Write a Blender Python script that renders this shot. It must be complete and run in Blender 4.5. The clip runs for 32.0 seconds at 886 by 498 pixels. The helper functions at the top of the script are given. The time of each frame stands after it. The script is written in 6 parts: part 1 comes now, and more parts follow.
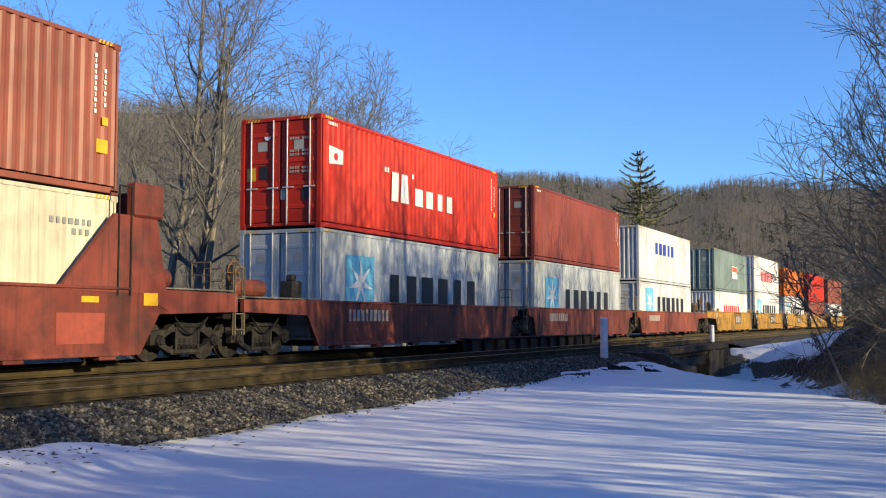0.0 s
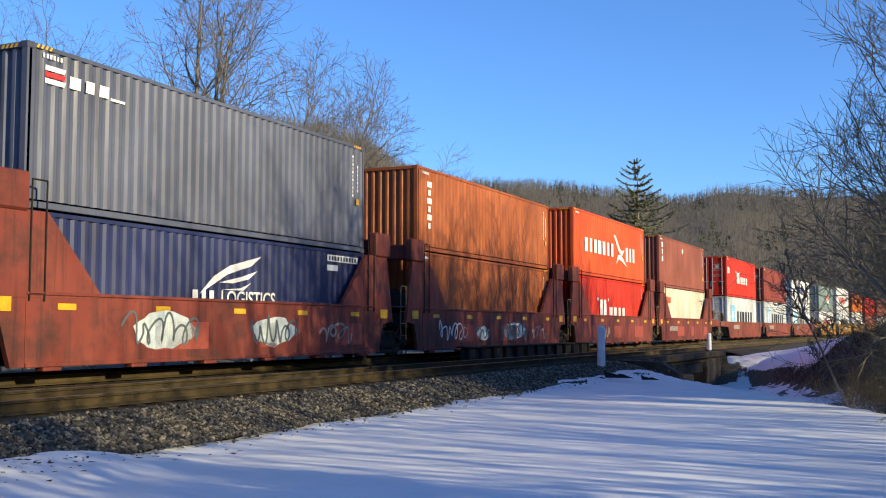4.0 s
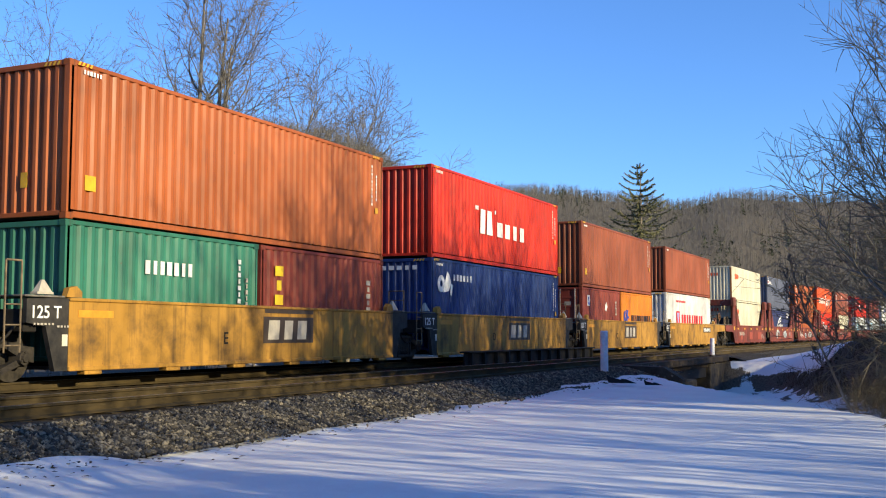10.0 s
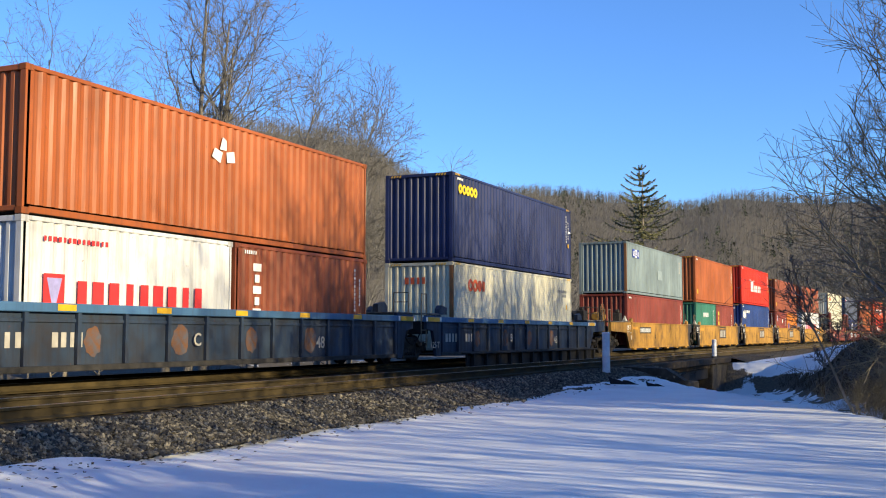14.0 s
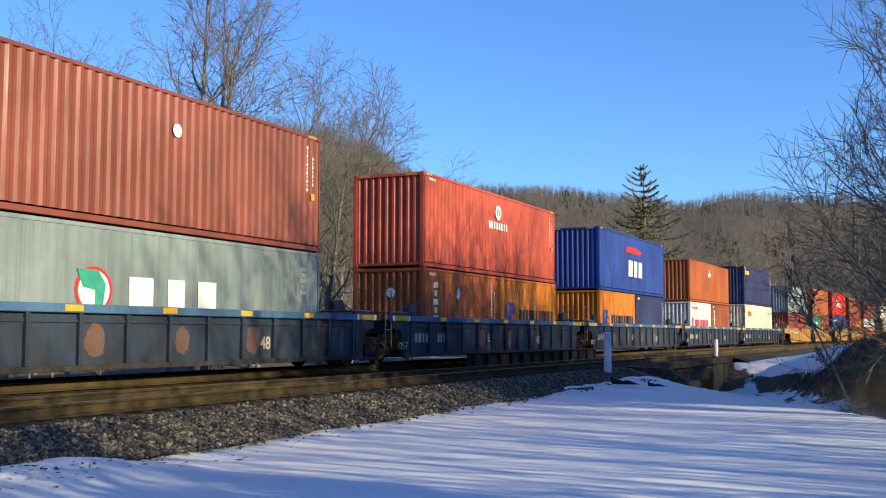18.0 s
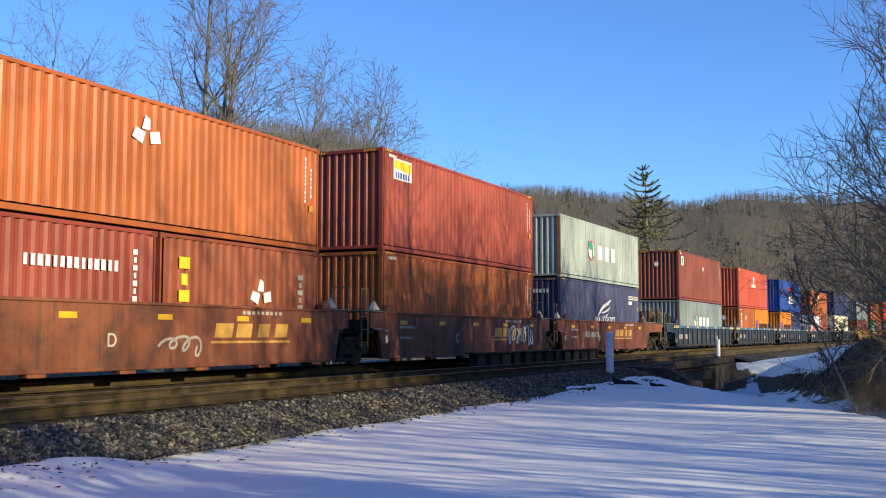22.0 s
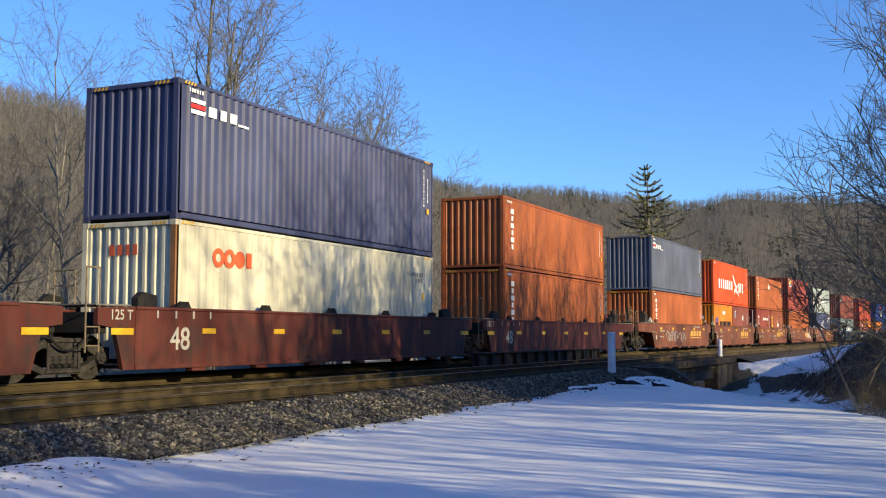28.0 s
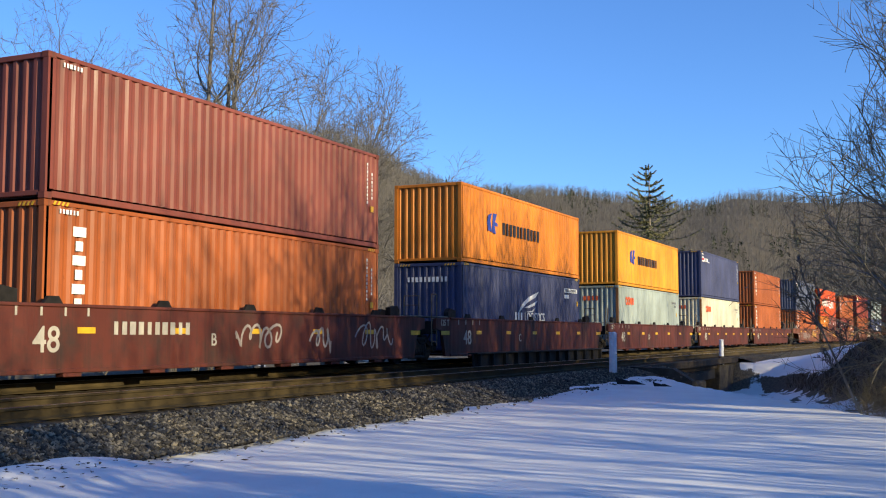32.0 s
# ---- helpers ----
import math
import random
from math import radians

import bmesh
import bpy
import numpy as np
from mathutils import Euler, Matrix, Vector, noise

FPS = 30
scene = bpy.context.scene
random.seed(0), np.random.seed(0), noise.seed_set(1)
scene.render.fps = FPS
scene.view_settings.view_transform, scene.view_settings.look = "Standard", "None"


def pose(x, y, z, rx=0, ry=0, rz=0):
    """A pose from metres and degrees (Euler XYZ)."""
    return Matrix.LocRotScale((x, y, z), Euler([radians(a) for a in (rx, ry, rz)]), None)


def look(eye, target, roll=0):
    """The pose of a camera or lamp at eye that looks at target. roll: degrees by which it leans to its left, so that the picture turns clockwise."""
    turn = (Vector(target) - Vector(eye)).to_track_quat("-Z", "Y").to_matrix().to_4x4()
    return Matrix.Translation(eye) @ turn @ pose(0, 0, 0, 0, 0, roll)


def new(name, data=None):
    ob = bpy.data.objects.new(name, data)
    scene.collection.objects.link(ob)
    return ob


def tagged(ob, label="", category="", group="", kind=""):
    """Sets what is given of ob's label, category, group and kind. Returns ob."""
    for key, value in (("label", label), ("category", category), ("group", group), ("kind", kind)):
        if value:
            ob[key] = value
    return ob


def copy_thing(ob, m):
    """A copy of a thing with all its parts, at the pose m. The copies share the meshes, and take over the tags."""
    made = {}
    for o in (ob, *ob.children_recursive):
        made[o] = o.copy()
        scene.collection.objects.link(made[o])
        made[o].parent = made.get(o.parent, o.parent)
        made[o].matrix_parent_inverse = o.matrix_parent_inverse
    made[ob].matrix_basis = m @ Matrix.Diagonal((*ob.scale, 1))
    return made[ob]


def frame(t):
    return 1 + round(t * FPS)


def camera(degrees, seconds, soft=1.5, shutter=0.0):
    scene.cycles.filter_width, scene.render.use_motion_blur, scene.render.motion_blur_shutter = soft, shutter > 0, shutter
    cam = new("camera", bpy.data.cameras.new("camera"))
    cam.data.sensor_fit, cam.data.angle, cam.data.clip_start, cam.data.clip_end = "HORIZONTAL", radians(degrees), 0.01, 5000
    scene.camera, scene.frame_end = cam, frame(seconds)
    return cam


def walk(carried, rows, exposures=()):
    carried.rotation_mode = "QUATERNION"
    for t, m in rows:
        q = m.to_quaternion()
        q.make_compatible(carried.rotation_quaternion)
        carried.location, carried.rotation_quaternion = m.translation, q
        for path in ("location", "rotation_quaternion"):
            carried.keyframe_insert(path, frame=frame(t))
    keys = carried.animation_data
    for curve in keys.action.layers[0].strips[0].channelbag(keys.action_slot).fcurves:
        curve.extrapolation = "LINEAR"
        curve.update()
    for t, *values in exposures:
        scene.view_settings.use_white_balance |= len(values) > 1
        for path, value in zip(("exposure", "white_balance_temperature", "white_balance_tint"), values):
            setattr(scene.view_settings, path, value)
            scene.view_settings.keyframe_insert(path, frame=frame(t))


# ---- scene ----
cam = camera(44.74, 32.0, soft=1.1)
PATH = [
    (0.0, pose(0, 0, 0.83, 93.813, 0, 23.885)),
    (0.5, pose(0, 0, 0.83, 93.726, 0, 23.856)),
    (1.0, pose(0, 0, 0.83, 93.813, 0, 23.638)),
    (1.5, pose(0, 0, 0.83, 93.929, 0, 23.638)),
    (2.0, pose(0, 0, 0.83, 94.016, 0, 23.667)),
    (2.5, pose(0, 0, 0.83, 94.103, 0, 23.682)),
    (3.0, pose(0, 0, 0.83, 94.161, 0, 23.690)),
    (3.5, pose(0, 0, 0.83, 94.205, 0, 23.711)),
    (5.5, pose(0, 0, 0.83, 94.350, 0, 23.769)),
    (6.0, pose(0, 0, 0.83, 94.394, 0, 23.783)),
    (8.0, pose(0, 0, 0.83, 94.452, 0, 23.841)),
    (10.0, pose(0, 0, 0.83, 94.510, 0, 23.885)),
    (12.0, pose(0, 0, 0.83, 94.568, 0, 23.943)),
    (14.0, pose(0, 0, 0.83, 94.577, 0, 23.981)),
    (18.0, pose(0, 0, 0.83, 94.577, 0, 24.059)),
    (22.0, pose(0, 0, 0.83, 94.577, 0, 24.164)),
    (26.0, pose(0, 0, 0.83, 94.577, 0, 24.233)),
    (30.0, pose(0, 0, 0.83, 94.577, 0, 24.300)),
    (32.0, pose(0, 0, 0.83, 94.577, 0, 24.335)),
]
EXPOSURE = [(0.0, 0.66), (3.0, 0.70), (6.0, 0.56), (8.0, 0.60), (10.0, 0.74), (12.0, 0.82), (14.0, 0.78), (17.0, 0.72), (21.0, 0.68), (24.0, 0.70), (28.0, 0.68), (32.0, 0.64)]      # seconds, stops
walk(cam, PATH, EXPOSURE)


# ---- world, sun ----
SUN_EL, SUN_AZ = radians(18), radians(-12)      # height, and turn from +x towards +y
world = bpy.data.worlds.new("sky")
scene.world = world
world.use_nodes = True
wn = world.node_tree.nodes
sky = wn.new("ShaderNodeTexSky")
sky.sky_type, sky.sun_disc = "NISHITA", False
sky.sun_elevation, sky.sun_rotation = SUN_EL, radians(90) - SUN_AZ
sky.air_density, sky.dust_density, sky.ozone_density = 1.0, 0.0, 6.0
wn["Background"].inputs["Strength"].default_value = 0.114
tone = wn.new("ShaderNodeMix")
tone.data_type, tone.blend_type = "RGBA", "MULTIPLY"
tone.inputs["Factor"].default_value, tone.inputs[7].default_value = 1.0, (0.88, 1.02, 1.25, 1.0)     # a clear, deep winter blue
world.node_tree.links.new(sky.outputs["Color"], tone.inputs[6])
world.node_tree.links.new(tone.outputs[2], wn["Background"].inputs["Color"])
sun = new("sun", bpy.data.lights.new("sun", "SUN"))
sun.data.energy, sun.data.angle, sun.data.color = 4.5, radians(0.5), (1.0, 0.84, 0.52)
TO_SUN = Vector((math.cos(SUN_EL) * math.cos(SUN_AZ), math.cos(SUN_EL) * math.sin(SUN_AZ), math.sin(SUN_EL)))
sun.matrix_world = look(TO_SUN * 60, (0, 0, 0))

# ---- the line of the tracks ----
CURVE = 2.17e-4
FACE = 13.86                  # camera to the near face of the boxes
TRACK = -(FACE + 1.219)       # centre of the far track
NEAR_TRACK = 4.68             # centre of the near track, from the far one


def bend(y):
    """How far the line has swung over at y."""
    return CURVE * y * y if y > 0 else 0.0


def on_line(y, off=0.0, z=0.0):
    """Pose of a thing that stands on the line at y, turned along it."""
    a = math.atan(2 * CURVE * y) if y > 0 else 0.0
    return Matrix.Translation((TRACK + bend(y) + off, y, z)) @ Matrix.Rotation(-a, 4, "Z")


def travel(t):
    """Metres that the train has gone at t seconds."""
    x0, v = -1.0, (13.012, -0.8595, 0.2555, -0.0101)
    x = (t - 16) / 16
    return 16 * sum(c * (x ** (i + 1) - x0 ** (i + 1)) / (i + 1) for i, c in enumerate(v))


# ---- materials ----
MATS = {}


def nodes_of(name):
    m = bpy.data.materials.new(name)
    m.use_nodes = True
    t = m.node_tree
    return m, t.nodes, t.links, t.nodes["Principled BSDF"]


def add(ns, kind, **inputs):
    n = ns.new(kind)
    for k, v in inputs.items():
        n.inputs[k.replace("_", " ")].default_value = v
    return n


def noise_of(ns, ls, scale, stretch=(1, 1, 1), detail=4.0, rough=0.6, coord="Object"):
    tc, mp, nz = ns.new("ShaderNodeTexCoord"), ns.new("ShaderNodeMapping"), ns.new("ShaderNodeTexNoise")
    mp.inputs["Scale"].default_value = stretch
    nz.inputs["Scale"].default_value, nz.inputs["Detail"].default_value, nz.inputs["Roughness"].default_value = scale, detail, rough
    ls.new(tc.outputs[coord], mp.inputs["Vector"])
    ls.new(mp.outputs["Vector"], nz.inputs["Vector"])
    return nz


def ramp_of(ns, ls, src, lo, hi, a=0.0, b=1.0):
    r = ns.new("ShaderNodeMapRange")
    for k, v in zip(("From Min", "From Max", "To Min", "To Max"), (lo, hi, a, b)):
        r.inputs[k].default_value = v
    ls.new(src, r.inputs["Value"])
    return r.outputs["Result"]


def mix_of(ns, ls, fac, a, b, blend="MIX"):
    m = ns.new("ShaderNodeMix")
    m.data_type, m.blend_type = "RGBA", blend
    for sock, v in ((m.inputs["Factor"], fac), (m.inputs[6], a), (m.inputs[7], b)):
        if hasattr(v, "links"):
            ls.new(v, sock)
        else:
            sock.default_value = v if isinstance(v, float) else (*v, 1.0)
    return m.outputs[2]


def bump_of(ns, ls, bsdf, src, strength, dist=0.01):
    b = add(ns, "ShaderNodeBump", Strength=strength, Distance=dist)
    ls.new(src, b.inputs["Height"])
    ls.new(b.outputs["Normal"], bsdf.inputs["Normal"])


def paint(name, rgb, rough=0.5, wear=0.35, rust=(0.10, 0.035, 0.018), grime=(0.05, 0.045, 0.04), coord="Object", dirt=0.22, gloss=0.23):
    """Weathered paint on steel: faded patches, dirt, rain streaks, rust spots, per-thing variation."""
    if name in MATS:
        return MATS[name]
    m, ns, ls, bsdf = nodes_of(name)
    big = noise_of(ns, ls, 0.55, (1, 1, 1), 3.0, 0.55, coord)
    streak = noise_of(ns, ls, 1.0, (7, 7, 0.35), 4.0, 0.65, coord)
    spot = noise_of(ns, ls, 9.0, (1, 1, 0.6), 5.0, 0.7, coord)
    pale = tuple(min(1.0, c * 1.14 + 0.004) for c in rgb)
    dark = tuple(c * 0.78 for c in rgb)
    c = mix_of(ns, ls, ramp_of(ns, ls, big.outputs["Fac"], 0.35, 0.68), dark, pale)
    c = mix_of(ns, ls, ramp_of(ns, ls, streak.outputs["Fac"], 0.5, 0.78, 0.0, wear), c, grime)
    soil = noise_of(ns, ls, 1.5, (1, 0.7, 0.8), 6.0, 0.68, coord)
    c = mix_of(ns, ls, ramp_of(ns, ls, soil.outputs["Fac"], 0.46, 0.70, 0.0, dirt), c, grime)
    c = mix_of(ns, ls, ramp_of(ns, ls, spot.outputs["Fac"], 0.66, 0.74, 0.0, min(1.0, wear * 1.6)), c, rust)
    info = ns.new("ShaderNodeObjectInfo")
    hue = ns.new("ShaderNodeHueSaturation")
    ls.new(ramp_of(ns, ls, info.outputs["Random"], 0, 1, 0.94, 1.06), hue.inputs["Value"])
    ls.new(c, hue.inputs["Color"])
    ls.new(hue.outputs["Color"], bsdf.inputs["Base Color"])
    ls.new(ramp_of(ns, ls, streak.outputs["Fac"], 0.3, 0.7, rough - 0.08, rough + 0.18), bsdf.inputs["Roughness"])
    bsdf.inputs["Specular IOR Level"].default_value = gloss
    bump_of(ns, ls, bsdf, big.outputs["Fac"], 0.25, 0.02)
    MATS[name] = m
    return m


def mottled(name, a, b, scale, rough=0.9, stretch=(1, 1, 1), bump=0.4, dist=0.02, metal=0.0, coord="Object", lo=0.35, hi=0.65):
    if name in MATS:
        return MATS[name]
    m, ns, ls, bsdf = nodes_of(name)
    n1 = noise_of(ns, ls, scale, stretch, 6.0, 0.65, coord)
    n2 = noise_of(ns, ls, scale * 0.13, stretch, 3.0, 0.5, coord)
    c = mix_of(ns, ls, ramp_of(ns, ls, n1.outputs["Fac"], lo, hi), a, b)
    c = mix_of(ns, ls, ramp_of(ns, ls, n2.outputs["Fac"], 0.35, 0.7, 0.0, 0.45), c, tuple(x * 0.6 for x in a))
    ls.new(c, bsdf.inputs["Base Color"])
    bsdf.inputs["Roughness"].default_value, bsdf.inputs["Metallic"].default_value = rough, metal
    bsdf.inputs["Specular IOR Level"].default_value = 0.25
    bump_of(ns, ls, bsdf, n1.outputs["Fac"], bump, dist)
    MATS[name] = m
    return m


BOX = {
    "brown": (0.27, 0.080, 0.050), "darkbrown": (0.15, 0.05, 0.035), "redbrown": (0.23, 0.046, 0.030), "rust": (0.27, 0.072, 0.032),
    "triton": (0.37, 0.098, 0.026), "klinered": (0.56, 0.028, 0.010), "hamburg": (0.64, 0.085, 0.018), "hapag": (0.74, 0.30, 0.025),
    "hapagorange": (0.64, 0.20, 0.018), "cream": (0.66, 0.62, 0.46), "white": (0.62, 0.62, 0.61), "silver": (0.50, 0.53, 0.53),
    "grey": (0.21, 0.265, 0.27), "palegreen": (0.36, 0.42, 0.385), "navy": (0.024, 0.034, 0.105), "slate": (0.10, 0.115, 0.165),
    "dusk": (0.060, 0.070, 0.145), "cronos": (0.020, 0.050, 0.185), "apl": (0.016, 0.055, 0.28), "green": (0.035, 0.17, 0.115),
    "magellan": (0.50, 0.085, 0.048), "fadedred": (0.31, 0.060, 0.037), "coral": (0.22, 0.060, 0.041), "greygreen": (0.20, 0.26, 0.24), "orange": (0.66, 0.17, 0.02),
}


def box_paint(key):
    return paint("paint_" + key, BOX[key], 0.40, 0.44)


CAR = {"maroon": (0.20, 0.045, 0.030), "yellow": (0.41, 0.215, 0.036), "blue": (0.029, 0.047, 0.078), "oxide": (0.19, 0.064, 0.032), "wine": (0.105, 0.026, 0.017), "lowred": (0.24, 0.06, 0.035)}


def car_paint(key):
    return paint("car_" + key, CAR[key], 0.58, 0.70, (0.12, 0.04, 0.02), (0.032, 0.025, 0.021), dirt=0.75, gloss=0.25)


def plain(name, rgb, rough=0.6, metal=0.0):
    if name not in MATS:
        m, ns, ls, bsdf = nodes_of(name)
        n1 = noise_of(ns, ls, 6.0)
        c = mix_of(ns, ls, ramp_of(ns, ls, n1.outputs["Fac"], 0.3, 0.7), tuple(x * 0.8 for x in rgb), tuple(min(1, x * 1.1) for x in rgb))
        ls.new(c, bsdf.inputs["Base Color"])
        bsdf.inputs["Roughness"].default_value, bsdf.inputs["Metallic"].default_value = rough, metal
        MATS[name] = m
    return MATS[name]


STEEL = mottled("truck_steel", (0.020, 0.018, 0.016), (0.060, 0.051, 0.042), 7.0, 0.75)
BLACK = mottled("grimy_black", (0.008, 0.0075, 0.007), (0.024, 0.021, 0.019), 5.0, 0.8)
FRAME_BLACK = mottled("black_plate", (0.02, 0.02, 0.02), (0.055, 0.05, 0.045), 4.0, 0.7)
WHITE = plain("stencil_white", (0.78, 0.78, 0.75))
DULLWHITE = plain("stencil_dull_white", (0.42, 0.39, 0.33))
REFLECT = plain("reflector_yellow", (0.66, 0.38, 0.02), 0.4)
LETTER_BLACK = plain("letter_black", (0.02, 0.02, 0.022))
LETTER_RED = plain("letter_red", (0.62, 0.03, 0.03))
LETTER_ORANGE = plain("letter_orange_red", (0.66, 0.11, 0.03))
LETTER_YELLOW = plain("letter_yellow", (0.80, 0.55, 0.02))
LETTER_BLUE = plain("letter_blue", (0.03, 0.06, 0.32))
SKYBLUE = plain("logo_sky_blue", (0.14, 0.46, 0.66))
TEAL = plain("logo_green", (0.03, 0.30, 0.20))
GOLD = plain("faded_gold", (0.55, 0.30, 0.06))


# ---- mesh building ----
class Shape:
    """Vertices and faces of one mesh."""

    def __init__(self):
        self.v, self.f = [], []
        self.bars, self.large = [], False

    def box(self, x0, x1, y0, y1, z0, z1, bevel=0.0):
        b = len(self.v)
        if bevel <= 0:
            self.v += [(x, y, z) for z in (z0, z1) for y in (y0, y1) for x in (x0, x1)]
            self.f += [tuple(b + i for i in q) for q in ((0, 2, 3, 1), (4, 5, 7, 6), (0, 1, 5, 4), (2, 6, 7, 3), (0, 4, 6, 2), (1, 3, 7, 5))]
            return self
        e = bevel
        ring = lambda z, i: [(x0 + i, y0 + e, z), (x0 + e, y0 + i, z), (x1 - e, y0 + i, z), (x1 - i, y0 + e, z), (x1 - i, y1 - e, z), (x1 - e, y1 - i, z), (x0 + e, y1 - i, z), (x0 + i, y1 - e, z)]
        lev = [ring(z0, e), ring(z0 + e, 0), ring(z1 - e, 0), ring(z1, e)]
        for r in lev:
            self.v += r
        for k in range(3):
            for i in range(8):
                j = (i + 1) % 8
                self.f.append((b + 8 * k + i, b + 8 * k + j, b + 8 * k + 8 + j, b + 8 * k + 8 + i))
        self.f += [tuple(b + i for i in range(7, -1, -1)), tuple(b + 24 + i for i in range(8))]
        return self

    def prism(self, poly, axis, a, b):
        """A polygon drawn in the two other axes (in x, y, z order), pushed from a to b along axis."""
        n, s = len(poly), len(self.v)
        for w in (a, b):
            for p, q in poly:
                self.v.append((w, p, q) if axis == 0 else (p, w, q) if axis == 1 else (p, q, w))
        self.f += [tuple(s + i for i in range(n)), tuple(s + n + i for i in range(n - 1, -1, -1))]
        self.f += [(s + i, s + n + i, s + n + (i + 1) % n, s + (i + 1) % n) for i in range(n)]
        return self

    def tube(self, p, q, r0, r1, n=6, cap=True):
        p, q = Vector(p), Vector(q)
        d = (q - p).normalized()
        u = d.orthogonal().normalized()
        w = d.cross(u)
        s = len(self.v)
        for c, r in ((p, r0), (q, r1)):
            for i in range(n):
                a = 2 * math.pi * i / n
                self.v.append(tuple(c + u * (r * math.cos(a)) + w * (r * math.sin(a))))
        self.f += [(s + i, s + (i + 1) % n, s + n + (i + 1) % n, s + n + i) for i in range(n)]
        if cap:
            self.f += [tuple(s + i for i in range(n - 1, -1, -1)), tuple(s + n + i for i in range(n))]
        return self

    def sheet(self, poly, x, thick=0.004):
        """A flat shape in y, z, with a little thickness, its face towards +x."""
        return self.prism(poly, 0, x, x + thick)

    def mesh(self, name, smooth=False):
        me = bpy.data.meshes.new(name)
        me.from_pydata(self.v, [], self.f)
        bm = bmesh.new()
        bm.from_mesh(me)
        bmesh.ops.recalc_face_normals(bm, faces=bm.faces)
        bm.to_mesh(me)
        bm.free()
        if smooth:
            me.polygons.foreach_set("use_smooth", [True] * len(me.polygons))
        return me


def part(name, shape, mat, parent=None, label="", at=None, smooth=False):
    """One mesh object, under a thing or a part; a line of large bars becomes one object for each."""
    if isinstance(shape, Shape) and shape.large:
        single = {"number_line": "number_bar", "stencil_line": "stencil_bar", "lettering": "letter_bar"}.get(name, name)
        for bar in shape.bars:
            ob = part(single, bar, mat, parent, label, at)
        return ob
    me = shape.mesh(name, smooth) if isinstance(shape, Shape) else shape
    ob = new(name, me)
    if not me.materials:
        me.materials.append(mat)
    if me.materials[0] is not mat:
        ob.material_slots[0].link = "OBJECT"
        ob.material_slots[0].material = mat
    if parent is not None:
        ob.parent = parent
    if at is not None:
        ob.matrix_basis = at
    if label:
        ob["label"] = label
    if isinstance(shape, Shape) and len(shape.bars) > 1:
        ob["kind"] = "stuff"
    return ob


SHARED = {}


def shared(key, make):
    if key not in SHARED:
        SHARED[key] = make()
    return SHARED[key]


# ---- the ground ----
def smooth_step(a, b, x):
    t = min(1.0, max(0.0, (x - a) / (b - a)))
    return t * t * (3 - 2 * t)


def creek_mid(x):
    return 44.0 - 1.95 * (x + 10.0) if x > -10 else 44.0 + 0.6 * (x + 10.0)


# skyline: bearing left of +y in degrees, and the height of the hill's crest in metres per metre
SKYLINE = [(-60, 0.10), (-20, 0.11), (1.5, 0.110), (6.1, 0.114), (8.8, 0.116), (11.3, 0.109), (13.5, 0.114), (15.2, 0.117), (17.6, 0.121), (20.6, 0.125), (24.1, 0.129), (25.3, 0.137), (28.8, 0.166), (30.5, 0.177), (34.7, 0.181), (37.7, 0.182), (41.6, 0.182), (46.8, 0.200), (52, 0.215), (90, 0.24), (130, 0.18), (180, 0.1)]


def crest(bearing):
    for (a, p), (b, q) in zip(SKYLINE, SKYLINE[1:]):
        if bearing <= b:
            return p + (q - p) * smooth_step(a, b, max(a, bearing))
    return 0.1


